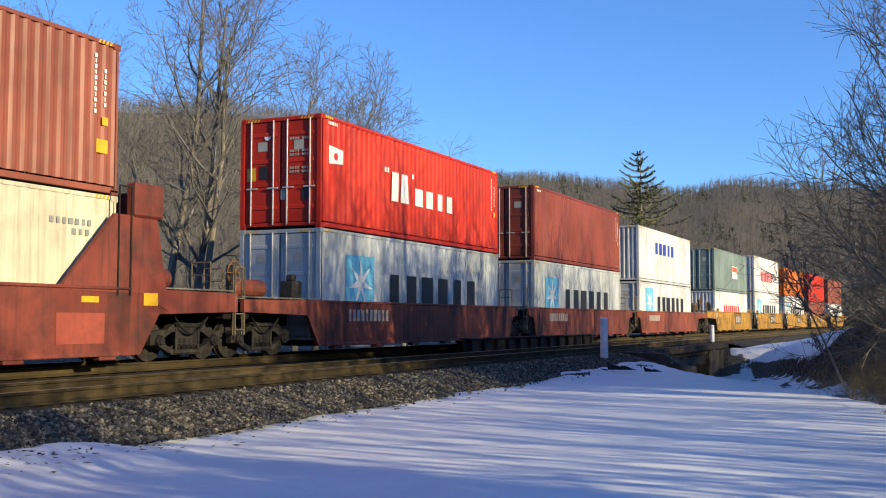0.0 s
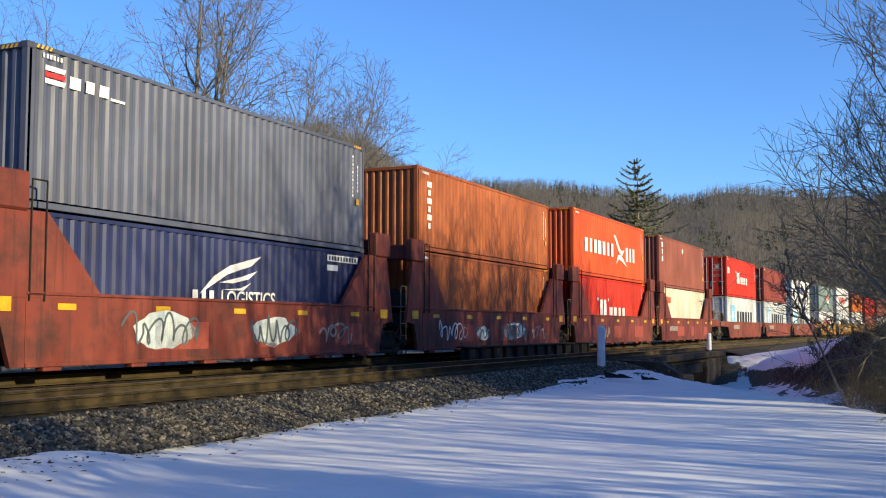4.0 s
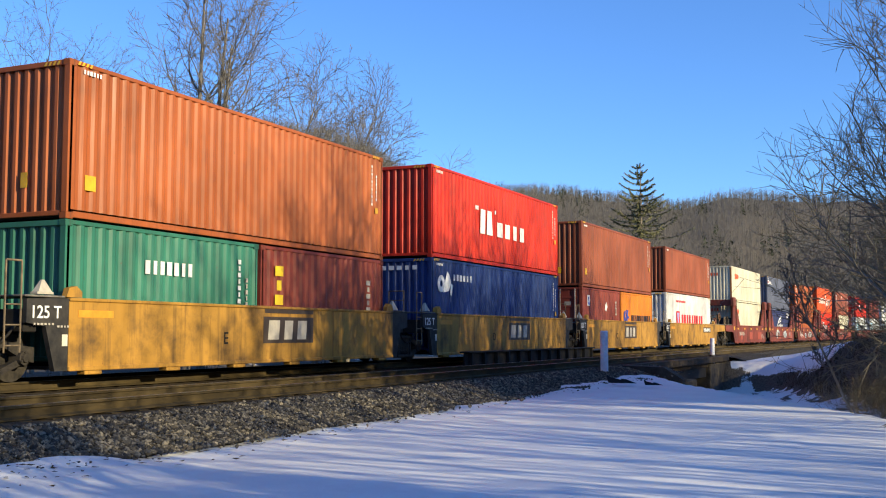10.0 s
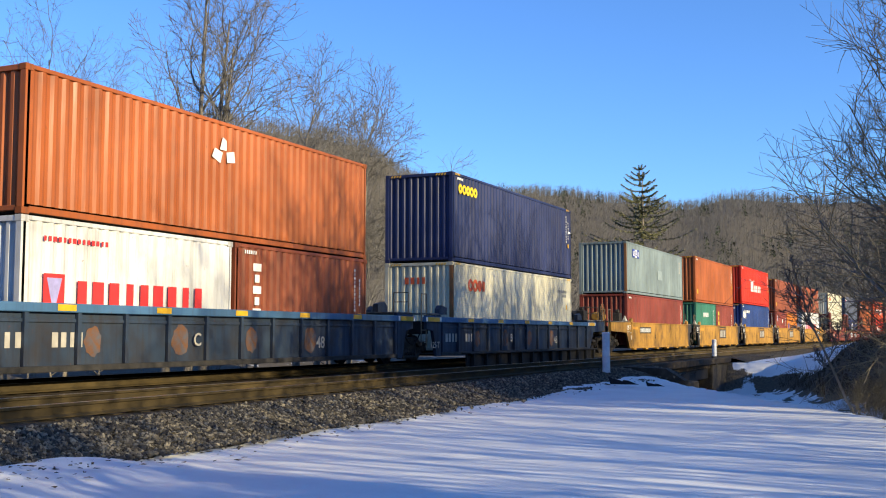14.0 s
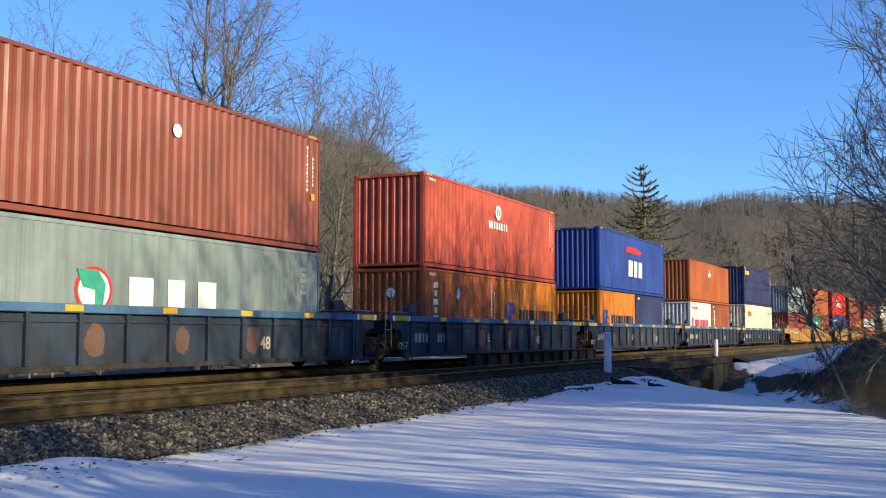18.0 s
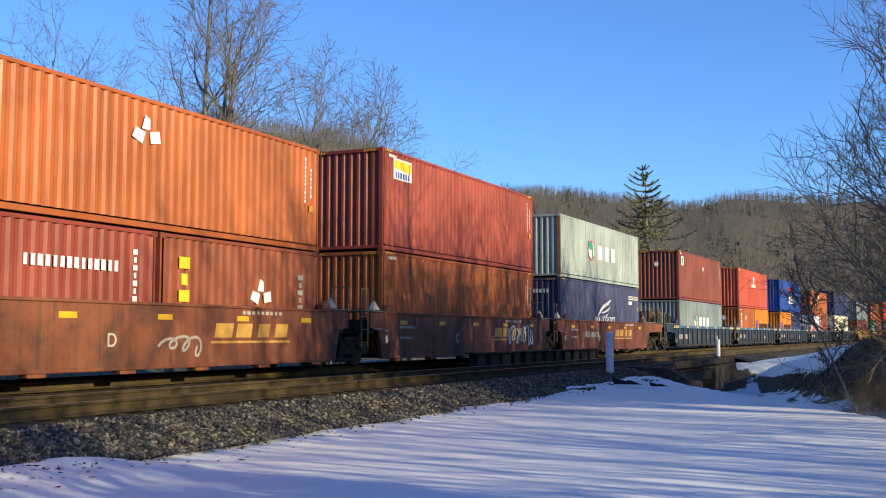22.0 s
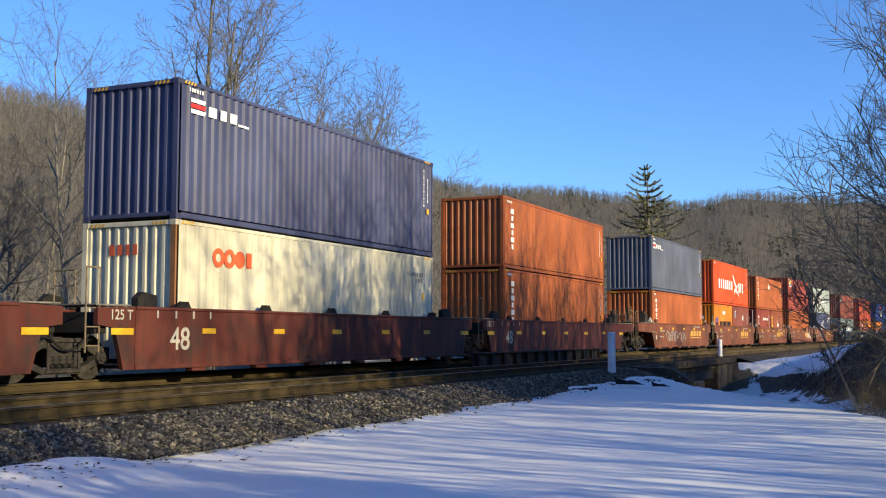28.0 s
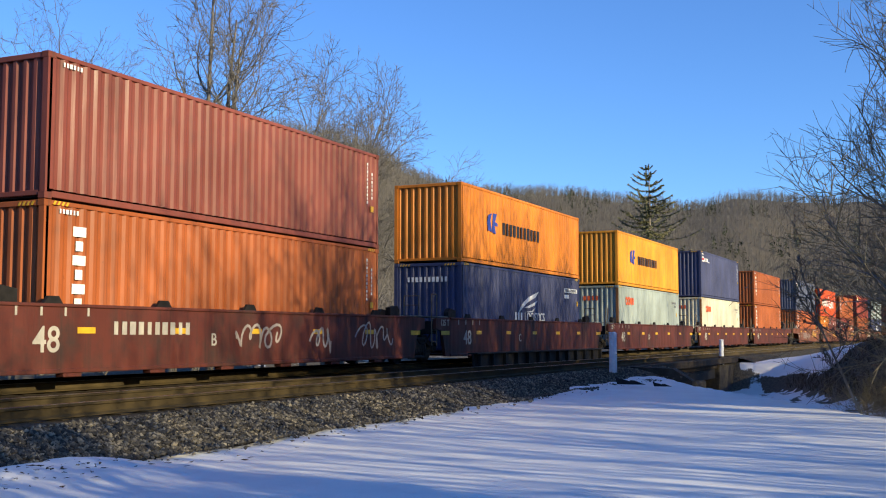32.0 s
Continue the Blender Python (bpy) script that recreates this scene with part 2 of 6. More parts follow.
def ground_z(x, y):
    d = math.hypot(x, y)
    r = x - TRACK - bend(y)                       # across the line
    n = noise.noise(Vector((x * 0.16, y * 0.16, 0.3)))
    n2 = noise.noise(Vector((x * 0.9, y * 0.9, 4.1)))
    z = -0.5 + 0.05 * n + 0.012 * n2
    if r < -4:
        z += -0.15 * smooth_step(-4, -7, r)
    # ragged snow over the foot of the ballast
    if 6.0 < r < 9.0:
        z += 0.06 * max(-0.3, noise.noise(Vector((x * 1.7, y * 1.3, 9.1)))) * smooth_step(6.6, 7.2, r) * smooth_step(9.0, 7.6, r)
        z += (0.085 + 0.06 * noise.noise(Vector((x * 2.6, y * 2.6, 6.0)))) * smooth_step(6.6, 7.05, r) * smooth_step(9.0, 7.6, r) * smooth_step(9.4, 8.3, y + 0.5 * n2)
        z += (0.09 + 0.12 * noise.noise(Vector((x * 1.9, y * 0.9, 2.0)))) * smooth_step(6.0, 6.75, r) * smooth_step(9.0, 7.2, r) * smooth_step(21.0, 26.0, y) * smooth_step(34.5, 32.0, y)
    # the creek's cut: crest, floor, far bank
    t = y - creek_mid(x) + 0.9 * n
    depth = 1.65 * smooth_step(-7.0, -2.0, t) - 0.35 * smooth_step(1, 12, t)
    rise = smooth_step(12.0, 20.5 + 2.0 * n2, t)
    fade = smooth_step(-42, -24, x) * (1 - smooth_step(10, 30, x))
    z -= depth * (1 - rise) * fade * (1 + 0.12 * n2)
    # fill behind the bridge's far end carries the tracks
    emb = smooth_step(12.5, 8.0, r) * smooth_step(50.4, 51.7, y) * smooth_step(-9, -5, r)
    z += (-0.42 - z) * emb
    side = smooth_step(6.3, 11.0, r) * rise
    z += side * (0.55 + 0.25 * n + 0.13 * max(0.0, min(14.0, r - 9.0)))
    # wooded hills all round
    bearing = math.degrees(math.atan2(-x, y))
    foot = 140 + 36 * smooth_step(36, 16, bearing) + 150 * smooth_step(16, -4, bearing)
    top = foot + 330 + 280 * smooth_step(34, 22, bearing)
    k = min(1.25, max(0.0, (d - foot) / (top - foot)))
    k = k * k * (3 - 2 * k) if k < 1 else 1.0 - 0.9 * (k - 1)
    hill = crest(bearing) * top * k
    z += hill * (1 + 0.02 * noise.noise(Vector((x * 0.012, y * 0.012, 7.7)))) + min(3.0, hill * 0.08) * noise.noise(Vector((x * 0.03, y * 0.03, 2.2)))
    return z


def snow_at(x, y, z):
    r = x - TRACK - bend(y)
    s = 1.0
    if r < 3:
        s = 0.36 * (1 - smooth_step(-16, -30, r)) if r < -7 else 0.2
    t = y - creek_mid(x)
    if r > 4 and -3.5 < t < 60:
        if t < 8:
            s = 0.85 - 0.37 * smooth_step(-2.0, 0.5, t)
        elif z < -0.6:
            s = 0.60 - 0.48 * smooth_step(-1.62, -1.42, z)
        else:
            s = 0.18
    if 6.3 < r < 12.5 and t > 8 and y > 49:
        s = max(s, (0.95 - 0.35 * smooth_step(10.5, 12.5, r)) * smooth_step(-1.0, -0.75, z))
    if x > 6:
        s = min(s, 0.85)
    if math.hypot(x, y) > 130 or (t > 60 and r > 12):
        s = 0.0
    return s


def grid_line(stops):
    out = []
    for a, b, step in stops:
        k = max(1, round((b - a) / step))
        out += [a + (b - a) * i / k for i in range(k)]
    return out + [stops[-1][1]]


def build_ground():
    xs = grid_line([(-1500, -700, 60), (-700, -300, 22), (-300, -120, 10), (-120, -40, 4), (-40, -24, 1.0), (-24, -10, 0.4), (-10, -6, 0.16), (-6, 6, 0.4), (6, 20, 1.0), (20, 80, 5), (80, 300, 20), (300, 1500, 100)])
    ys = grid_line([(-700, -200, 60), (-200, -30, 15), (-30, 2, 2), (2, 5, 0.4), (5, 14, 0.18), (14, 60, 0.4), (60, 130, 2.0), (130, 320, 8), (320, 900, 20), (900, 1700, 80)])
    nx, ny = len(xs), len(ys)
    v = [(x, y, ground_z(x, y)) for y in ys for x in xs]
    f = [(j * nx + i, j * nx + i + 1, (j + 1) * nx + i + 1, (j + 1) * nx + i) for j in range(ny - 1) for i in range(nx - 1)]
    me = bpy.data.meshes.new("ground")
    me.from_pydata(v, [], f)
    me.polygons.foreach_set("use_smooth", [True] * len(f))
    at = me.attributes.new("snow", "FLOAT", "POINT")
    at.data.foreach_set("value", [snow_at(*p) for p in v])
    m, ns, ls, bsdf = nodes_of("snow_and_leaf_litter")
    a = ns.new("ShaderNodeAttribute")
    a.attribute_name = "snow"
    edge = noise_of(ns, ls, 0.9, (1, 1, 1), 6.0, 0.65)
    grain = noise_of(ns, ls, 7.0, (1, 1, 1), 5.0, 0.6)
    leaf = noise_of(ns, ls, 14.0, (1, 1, 1), 5.0, 0.7)
    wide = noise_of(ns, ls, 0.06, (1, 1, 1), 4.0, 0.6)
    litter = mix_of(ns, ls, ramp_of(ns, ls, leaf.outputs["Fac"], 0.35, 0.65), (0.055, 0.047, 0.036), (0.155, 0.132, 0.100))
    litter = mix_of(ns, ls, ramp_of(ns, ls, wide.outputs["Fac"], 0.35, 0.65), litter, (0.105, 0.09, 0.07))
    snow = mix_of(ns, ls, ramp_of(ns, ls, edge.outputs["Fac"], 0.3, 0.7), (0.69, 0.70, 0.70), (0.80, 0.81, 0.80))
    sub = ns.new("ShaderNodeMath")
    sub.operation = "SUBTRACT"
    ls.new(a.outputs["Fac"], sub.inputs[0])
    ls.new(edge.outputs["Fac"], sub.inputs[1])
    k = ramp_of(ns, ls, sub.outputs[0], -0.02, 0.03)
    ls.new(mix_of(ns, ls, k, litter, snow), bsdf.inputs["Base Color"])
    ls.new(ramp_of(ns, ls, k, 0, 1, 0.95, 0.55), bsdf.inputs["Roughness"])
    bsdf.inputs["Specular IOR Level"].default_value = 0.2
    bump_of(ns, ls, bsdf, grain.outputs["Fac"], 0.35, 0.03)
    me.materials.append(m)
    return tagged(new("ground", me), "snow-covered field with a creek cut and wooded brown hills", "ground", kind="structure")


ground = build_ground()


# ---- ballast, tracks, bridge ----
def strip(profile, y0, y1, step, jitter=0.0):
    """A band laid along the line: profile is (across, height) from left to right."""
    ys = [y0 + (y1 - y0) * i / max(1, round((y1 - y0) / step)) for i in range(max(1, round((y1 - y0) / step)) + 1)]
    n = len(profile)
    v = []
    for y in ys:
        for k, (a, z) in enumerate(profile):
            j = jitter * noise.noise(Vector((a * 3.1, y * 2.3, 1.7))) if 0 < k < n - 1 else 0.0
            v.append((TRACK + bend(y) + a, y, z + j))
    f = [(j * n + i, j * n + i + 1, (j + 1) * n + i + 1, (j + 1) * n + i) for j in range(len(ys) - 1) for i in range(n - 1)]
    return v, f


ROCK = mottled("ballast_stone", (0.018, 0.016, 0.012), (0.080, 0.069, 0.050), 26.0, 0.95, bump=0.9, dist=0.04, coord="Object", lo=0.38, hi=0.62)
STONE = mottled("loose_ballast_stone", (0.17, 0.155, 0.135), (0.38, 0.34, 0.28), 3.0, 0.95, bump=0.3)
RAIL_RUST = mottled("rusty_rail", (0.036, 0.027, 0.013), (0.095, 0.067, 0.026), 3.5, 0.85, (1, 0.3, 1))
RAIL_TOP = mottled("polished_rail_head", (0.20, 0.18, 0.16), (0.34, 0.32, 0.30), 6.0, 0.35, metal=0.8, bump=0.05)
TIE = mottled("creosoted_timber", (0.035, 0.027, 0.019), (0.095, 0.072, 0.048), 5.0, 0.9, (1, 6, 1))
CONCRETE = mottled("old_concrete", (0.035, 0.031, 0.024), (0.095, 0.08, 0.062), 3.0, 0.9)
GIRDER = mottled("black_girder_steel", (0.009, 0.009, 0.009), (0.03, 0.027, 0.024), 2.0, 0.7)
TIMBER = mottled("weathered_bridge_timber", (0.030, 0.023, 0.015), (0.075, 0.057, 0.036), 4.0, 0.9, (1, 5, 1))

FOOT = 7.35                     # foot of the ballast, from the far track's centre
BALLAST = [(-5.0, -0.95), (-3.2, -0.34), (-2.0, -0.25), (0, -0.23), (2.2, -0.27), (2.8, -0.27), (3.4, -0.195), (4.68, -0.195), (6.05, -0.195), (6.45, -0.27), (6.8, -0.36), (7.15, -0.47), (FOOT, -0.56), (FOOT + 0.3, -0.75)]


def build_ballast(name, y0, y1):
    v, f = strip(BALLAST, y0, y1, 0.5 if y1 < 90 and y0 > -60 else 4.0, 0.05)
    me = bpy.data.meshes.new(name)
    me.from_pydata(v, [], f)
    me.materials.append(ROCK)
    return tagged(new(name, me), "grey crushed-stone ballast bed under two tracks", "ballast", kind="structure")


build_ballast("ballast_near", -50.0, 33.2)
build_ballast("ballast_far", 51.6, 420.0)
build_ballast("ballast_back", -460.0, -50.0)


def build_stones():
    """Loose stones over the shoulder that faces the field."""
    rng = np.random.RandomState(5)
    n = 44000
    y = 3 + 34 * rng.rand(n) ** 1.45
    edge = 0.25 * np.sin(y * 1.3) + 0.2 * np.sin(y * 3.7 + 1)
    a = 6.0 + (1.45 + 0.25 * edge) * rng.rand(n) ** 0.9
    out = rng.rand(n) < 0.025
    a[out] += 0.5 * rng.rand(out.sum())
    prof = np.array(BALLAST)
    z = np.interp(a, prof[:, 0], prof[:, 1])
    z = np.where(a > FOOT - 0.1, -0.47, z)
    r = 0.016 + 0.021 * rng.rand(n) ** 1.5
    base = np.array([(1, 0, 0), (-1, 0, 0), (0, 1, 0), (0, -1, 0), (0, 0, 1), (0, 0, -1), (.62, .62, .5), (-.6, .55, .6)], float)
    faces = np.array([(0, 6, 4), (6, 2, 4), (2, 7, 4), (7, 1, 4), (1, 3, 4), (3, 0, 4), (0, 2, 6), (2, 1, 7), (0, 5, 2), (2, 5, 1), (1, 5, 3), (3, 5, 0)])
    v = np.repeat(base[None], n, 0) * (0.7 + 0.6 * rng.rand(n, 8, 1)) * r[:, None, None]
    v *= (0.75 + 0.6 * rng.rand(n, 1, 3))
    q = rng.rand(n) * 6.283
    c, s = np.cos(q)[:, None], np.sin(q)[:, None]
    vx, vy = v[..., 0] * c - v[..., 1] * s, v[..., 0] * s + v[..., 1] * c
    v = np.stack([vx + (TRACK + a + CURVE * y * y)[:, None], vy + y[:, None], v[..., 2] * 0.8 + z[:, None] + 0.6 * r[:, None]], -1).reshape(-1, 3)
    f = (faces[None] + 8 * np.arange(n)[:, None, None]).reshape(-1, 3)
    me = bpy.data.meshes.new("ballast_stones")
    me.from_pydata(v.tolist(), [], f.tolist())
    m, ns, ls, bsdf = nodes_of("ballast_pieces")
    g = ns.new("ShaderNodeNewGeometry")
    col = ns.new("ShaderNodeValToRGB")
    col.color_ramp.elements[0].color, col.color_ramp.elements[1].color = (0.020, 0.018, 0.015, 1), (0.26, 0.225, 0.16, 1)
    mid = col.color_ramp.elements.new(0.6)
    mid.color = (0.080, 0.070, 0.053, 1)
    ls.new(g.outputs["Random Per Island"], col.inputs["Fac"])
    ls.new(col.outputs["Color"], bsdf.inputs["Base Color"])
    bsdf.inputs["Roughness"].default_value = 0.95
    me.materials.append(m)
    tagged(new("ballast_stones", me), "loose grey and tan crushed stones on the ballast shoulder", "stones", kind="stuff")


build_stones()


def rail_shape(y0, y1, step, off, head):
    prof = [(-0.07, -0.17), (0.07, -0.17), (0.07, -0.155), (0.012, -0.13), (0.012, -0.045), (0.037, -0.035), (0.037, -0.004), (-0.037, -0.004), (-0.037, -0.035), (-0.012, -0.045), (-0.012, -0.13), (-0.07, -0.155)]
    if head:
        prof = [(-0.03, -0.004), (0.03, -0.004), (0.03, 0.0), (-0.03, 0.0)]
    n, sh = len(prof), Shape()
    k = max(1, round((y1 - y0) / step))
    for i in range(k + 1):
        y = y0 + (y1 - y0) * i / k
        sh.v += [(TRACK + bend(y) + off + a, y, z) for a, z in prof]
    sh.f = [(j * n + i, j * n + (i + 1) % n, (j + 1) * n + (i + 1) % n, (j + 1) * n + i) for j in range(k) for i in range(n)]
    return sh


def build_track(name, off, label):
    tr = tagged(new(name), label, "railway track", kind="structure")
    for side in (-0.7175, 0.7175):
        rail = part("rail", rail_shape(-450, 420, 6.0, off + side, False), RAIL_RUST, tr, "rusty brown steel rail")
        part("rail_head", rail_shape(-450, 420, 6.0, off + side, True), RAIL_TOP, rail, "worn shiny rail head")
    tie = Shape().box(-1.3, 1.3, -0.115, 0.115, -0.20, 0.0, 0.012).mesh("tie")
    plate = Shape().box(-0.18, 0.18, -0.09, 0.09, 0.0, 0.014).mesh("tie_plate")
    for i in range(170):
        y = -4 + 0.52 * i + 0.03 * math.sin(i * 7.1)
        part("tie", tie, TIE, tr, at=on_line(y, off + 0.02 * math.sin(i * 3.3), -0.19))
        if y < 34 and off > 0:
            for side in (-0.7175, 0.7175):
                part("tie_plate", plate, RAIL_RUST, tr, at=on_line(y, off + side, -0.188))
    return tr


far_track = build_track("track_far", 0.0, "far railway track with worn steel rails on timber ties")
near_track = build_track("track_near", NEAR_TRACK, "empty near railway track with rusty rails")


def build_bridge():
    """The low girder span under the far track, and the slab with its abutments under the near one."""
    g = tagged(new("bridge_girder"), "low black riveted plate girder beside the far track", "bridge girder", kind="structure")
    g.matrix_basis = on_line(37.2, 2.05, -0.12)
    part("web", Shape().box(-0.03, 0.03, -6.6, 6.6, -0.95, 0.36, 0.005), GIRDER, g)
    part("top_flange", Shape().box(-0.17, 0.17, -6.6, 6.6, 0.361, 0.41, 0.01), GIRDER, g)
    part("bottom_flange", Shape().box(-0.17, 0.17, -6.6, 6.6, -1.0, -0.951, 0.01), GIRDER, g)
    st = Shape().box(0.031, 0.15, -0.035, 0.035, -0.95, 0.36).mesh("stiffener")
    for i in range(13):
        part("stiffener", st, GIRDER, g, at=Matrix.Translation((0, -6.3 + 1.05 * i, 0)))
    b = tagged(new("bridge"), "short concrete and timber railway bridge over a creek", "bridge", kind="structure")
    b.matrix_basis = on_line(45.5, NEAR_TRACK, 0.0)
    part("deck", Shape().box(-6.2, 1.35, -11.8, 6.0, -0.62, -0.30, 0.03), TIMBER, b, "weathered timber deck")
    part("deck_beam", Shape().box(1.36, 1.62, -12.0, 6.0, -0.42, -0.16, 0.02), TIMBER, b, "edge timber beam")
    part("girder", Shape().box(1.0, 1.25, -11.8, 6.0, -1.05, -0.63, 0.02), GIRDER, b, "black steel girder")
    part("abutment", Shape().box(-8.0, 1.45, 2.5, 6.4, -2.7, -0.44, 0.05), CONCRETE, b, "stained concrete abutment")
    part("abutment", Shape().box(-8.0, 1.5, -12.8, -11.4, -2.7, -0.36, 0.05), CONCRETE, b, "stained concrete abutment")
    part("wing_wall", Shape().prism([(1.51, -2.6), (3.45, -2.6), (3.45, -0.58), (2.85, -0.20), (1.51, -0.16)], 1, -12.0, -11.5), CONCRETE, b, "brown concrete wing wall")
    part("footing_slab", Shape().box(1.3, 2.0, -11.3, -3.0, -1.45, -0.92, 0.04), CONCRETE, b, "low brown concrete slab")


build_bridge()


def marker_post(x, y, z, h, r, label):
    p = tagged(new("marker_post"), label, "marker post", group="posts beside the track")
    p.matrix_basis = pose(x, y, z)
    part("post", Shape().tube((0, 0, -0.3), (0.0, 0, h), r, r * 0.96, 14), plain("post_white", (0.74, 0.76, 0.80)), p, smooth=False)
    part("cap", Shape().tube((0, 0, h), (0, 0, h + 0.04), r * 1.06, r * 0.8, 14), plain("post_white", (0.74, 0.76, 0.80)), p)
    part("base_collar", Shape().tube((0, 0, -0.05), (0, 0, 0.08), r * 1.4, r * 1.15, 12), CONCRETE, p)


marker_post(-8.43, 30.6, -0.5, 1.38, 0.115, "white plastic marker post standing in snow by the ballast")
marker_post(-8.53, 48.9, -0.18, 0.78, 0.105, "short white marker post on the bridge abutment")


# ---- shipping containers ----
RUSTY = paint("rusted_corner", (0.27, 0.125, 0.05), 0.8, 0.6)


def wave_panel(length, z0, z1, pitch, depth, flat=0.41):
    """A corrugated sheet in y, z: outer face at x = 0, valleys at x = -depth."""
    n = max(2, round(length / pitch))
    p = length / n
    ys = []
    for i in range(n):
        o = i * p
        ys += [(o, 0.0), (o + p * flat, 0.0), (o + p * 0.5, -depth), (o + p * (0.5 + flat), -depth)]
    ys.append((length, 0.0))
    s = Shape()
    for y, x in ys:
        s.v += [(x, y, z0), (x, y, z1)]
    s.f = [(2 * i, 2 * i + 2, 2 * i + 3, 2 * i + 1) for i in range(len(ys) - 1)]
    return s


def container(length, height, key, label, doors=False, flat=False, group="containers on the train"):
    """A box whose rear near bottom corner is at (1.219, 0, 0); y runs along it to its front."""
    mat = box_paint(key)
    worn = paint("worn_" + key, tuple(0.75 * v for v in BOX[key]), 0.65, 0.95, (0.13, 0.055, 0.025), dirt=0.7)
    c = tagged(new("shipping_container"), label, "container", group=group)
    L, H, W = length, height, 1.219
    k = (L, H)
    depth = 0.012 if flat else 0.034
    side = shared(("side", k, flat), lambda: wave_panel(L - 0.24, 0.175, H - 0.075, 0.278, depth, 0.26).mesh("side_panel"))
    part("side_panel", side, mat, c, at=Matrix.Translation((W - 0.012, 0.12, 0)))
    part("side_panel", side, mat, c, at=Matrix.Translation((-W + 0.012, L - 0.12, 0)) @ Matrix.Rotation(math.pi, 4, "Z"))
    part("roof_panel", shared(("roof", k), lambda: Shape().box(-W + 0.05, W - 0.05, 0.06, L - 0.06, H - 0.05, H - 0.022).mesh("roof_panel")), mat, c)
    part("floor_panel", shared(("floor", k), lambda: Shape().box(-W + 0.08, W - 0.08, 0.08, L - 0.08, 0.03, 0.13).mesh("floor_panel")), BLACK, c)
    post = shared(("post", H), lambda: Shape().prism([(0, 0), (0.12, 0), (0.12, 0.05), (0.05, 0.10), (0.0, 0.10)], 2, 0.118, H - 0.118).mesh("corner_post"))
    top = shared(("top", k), lambda: Shape().box(-0.06, 0, 0.178, L - 0.178, H - 0.085, H - 0.006, 0.008).mesh("top_rail"))
    bot = shared(("bottom", k), lambda: Shape().box(-0.05, 0.0, 0.178, L - 0.178, 0.028, 0.142, 0.008).mesh("bottom_rail"))
    cast = shared("casting", lambda: Shape().box(0, 0.162, 0, 0.178, 0, 0.118, 0.008).mesh("corner_fitting"))
    for sx in (1, -1):
        for y, r in ((0, 0), (L, 1)):
            turn = Matrix.Translation((sx * (W - 0.002), y, 0)) @ Matrix.Rotation(math.pi * (1 if (sx > 0) == bool(r) else 0), 4, "Z")
            m = Matrix.Translation((W - 0.122 if sx > 0 else -W + 0.002, 0.002 if not r else L - 0.102, 0))
            part("corner_post", post, RUSTY if flat and not r and sx > 0 else mat, c, at=m)
            for z in (0, H - 0.118):
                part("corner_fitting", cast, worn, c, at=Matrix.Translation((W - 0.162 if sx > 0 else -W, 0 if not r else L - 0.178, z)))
        part("top_rail", top, mat, c, at=Matrix.Translation((W - 0.003 if sx > 0 else -W + 0.063, 0, 0)))
        part("bottom_rail", bot, mat, c, at=Matrix.Translation((W - 0.003 if sx > 0 else -W + 0.053, 0, 0)))
    for y in (0.01, L - 0.11):
        part("header", shared(("header", H), lambda: Shape().box(-W + 0.163, W - 0.163, 0, 0.10, H - 0.11, H - 0.01, 0.008).mesh("header")), mat, c, at=Matrix.Translation((0, y, 0)))
        part("sill", shared("sill", lambda: Shape().box(-W + 0.163, W - 0.163, 0, 0.10, 0.06, 0.15, 0.008).mesh("sill")), mat, c, at=Matrix.Translation((0, y, 0)))
    endw = shared(("endwall", H), lambda: wave_panel(2 * W - 0.25, 0.15, H - 0.11, 0.236, 0.058, 0.30).mesh("end_panel"))
    turn = Matrix.Rotation(-math.pi / 2, 4, "Z")
    if doors:
        leaf = shared(("leaf", H), lambda: Shape().box(-0.53, 0.53, 0.0, 0.06, 0.17, H - 0.125, 0.012).mesh("door"))
        rod = shared(("rod", H), lambda: Shape().tube((0, -0.028, 0.10), (0, -0.028, H - 0.08), 0.019, 0.019, 8).mesh("lock_rod"))
        rib = shared("door_rib", lambda: Shape().box(-0.44, 0.44, -0.014, 0.002, -0.05, 0.05, 0.006).mesh("door_rib"))
        handle = shared("door_handle", lambda: Shape().box(-0.03, 0.30, -0.05, -0.02, -0.018, 0.018, 0.005).mesh("handle"))
        for sx in (-0.55, 0.55):
            door = part("door", leaf, mat, c, at=Matrix.Translation((sx, 0.03, 0)))
            for dx in (-0.34, 0.34):
                part("lock_rod", rod, plain("galvanised_rod", (0.55, 0.55, 0.54), 0.4, 0.4), door, "pale steel lock rod", at=Matrix.Translation((dx, 0, 0)))
                part("handle", handle, plain("galvanised_rod", (0.55, 0.55, 0.54), 0.4, 0.4), door, at=Matrix.Translation((dx - (0.15 if dx > 0 else 0.1), 0, 1.05)))
            for z in (0.55, 1.15, 1.75, H - 0.45):
                part("door_rib", rib, mat, door, at=Matrix.Translation((0, 0, z)))
            part("data_panel", shared("data_panel", lambda: Shape().box(-0.15, 0.15, -0.006, 0.0, -0.12, 0.12).mesh("data_panel")), DULLWHITE, door, "small white stencilled data block", at=Matrix.Translation((0.0, 0, H - 0.75)))
        part("end_panel", endw, mat, c, at=Matrix.Translation((W - 0.125, L - 0.03, 0)) @ Matrix.Rotation(math.pi / 2, 4, "Z"))
    else:
        part("end_panel", endw, mat, c, at=Matrix.Translation((-W + 0.125, 0.03, 0)) @ turn)
        part("end_panel", endw, mat, c, at=Matrix.Translation((W - 0.125, L - 0.03, 0)) @ Matrix.Rotation(math.pi / 2, 4, "Z"))
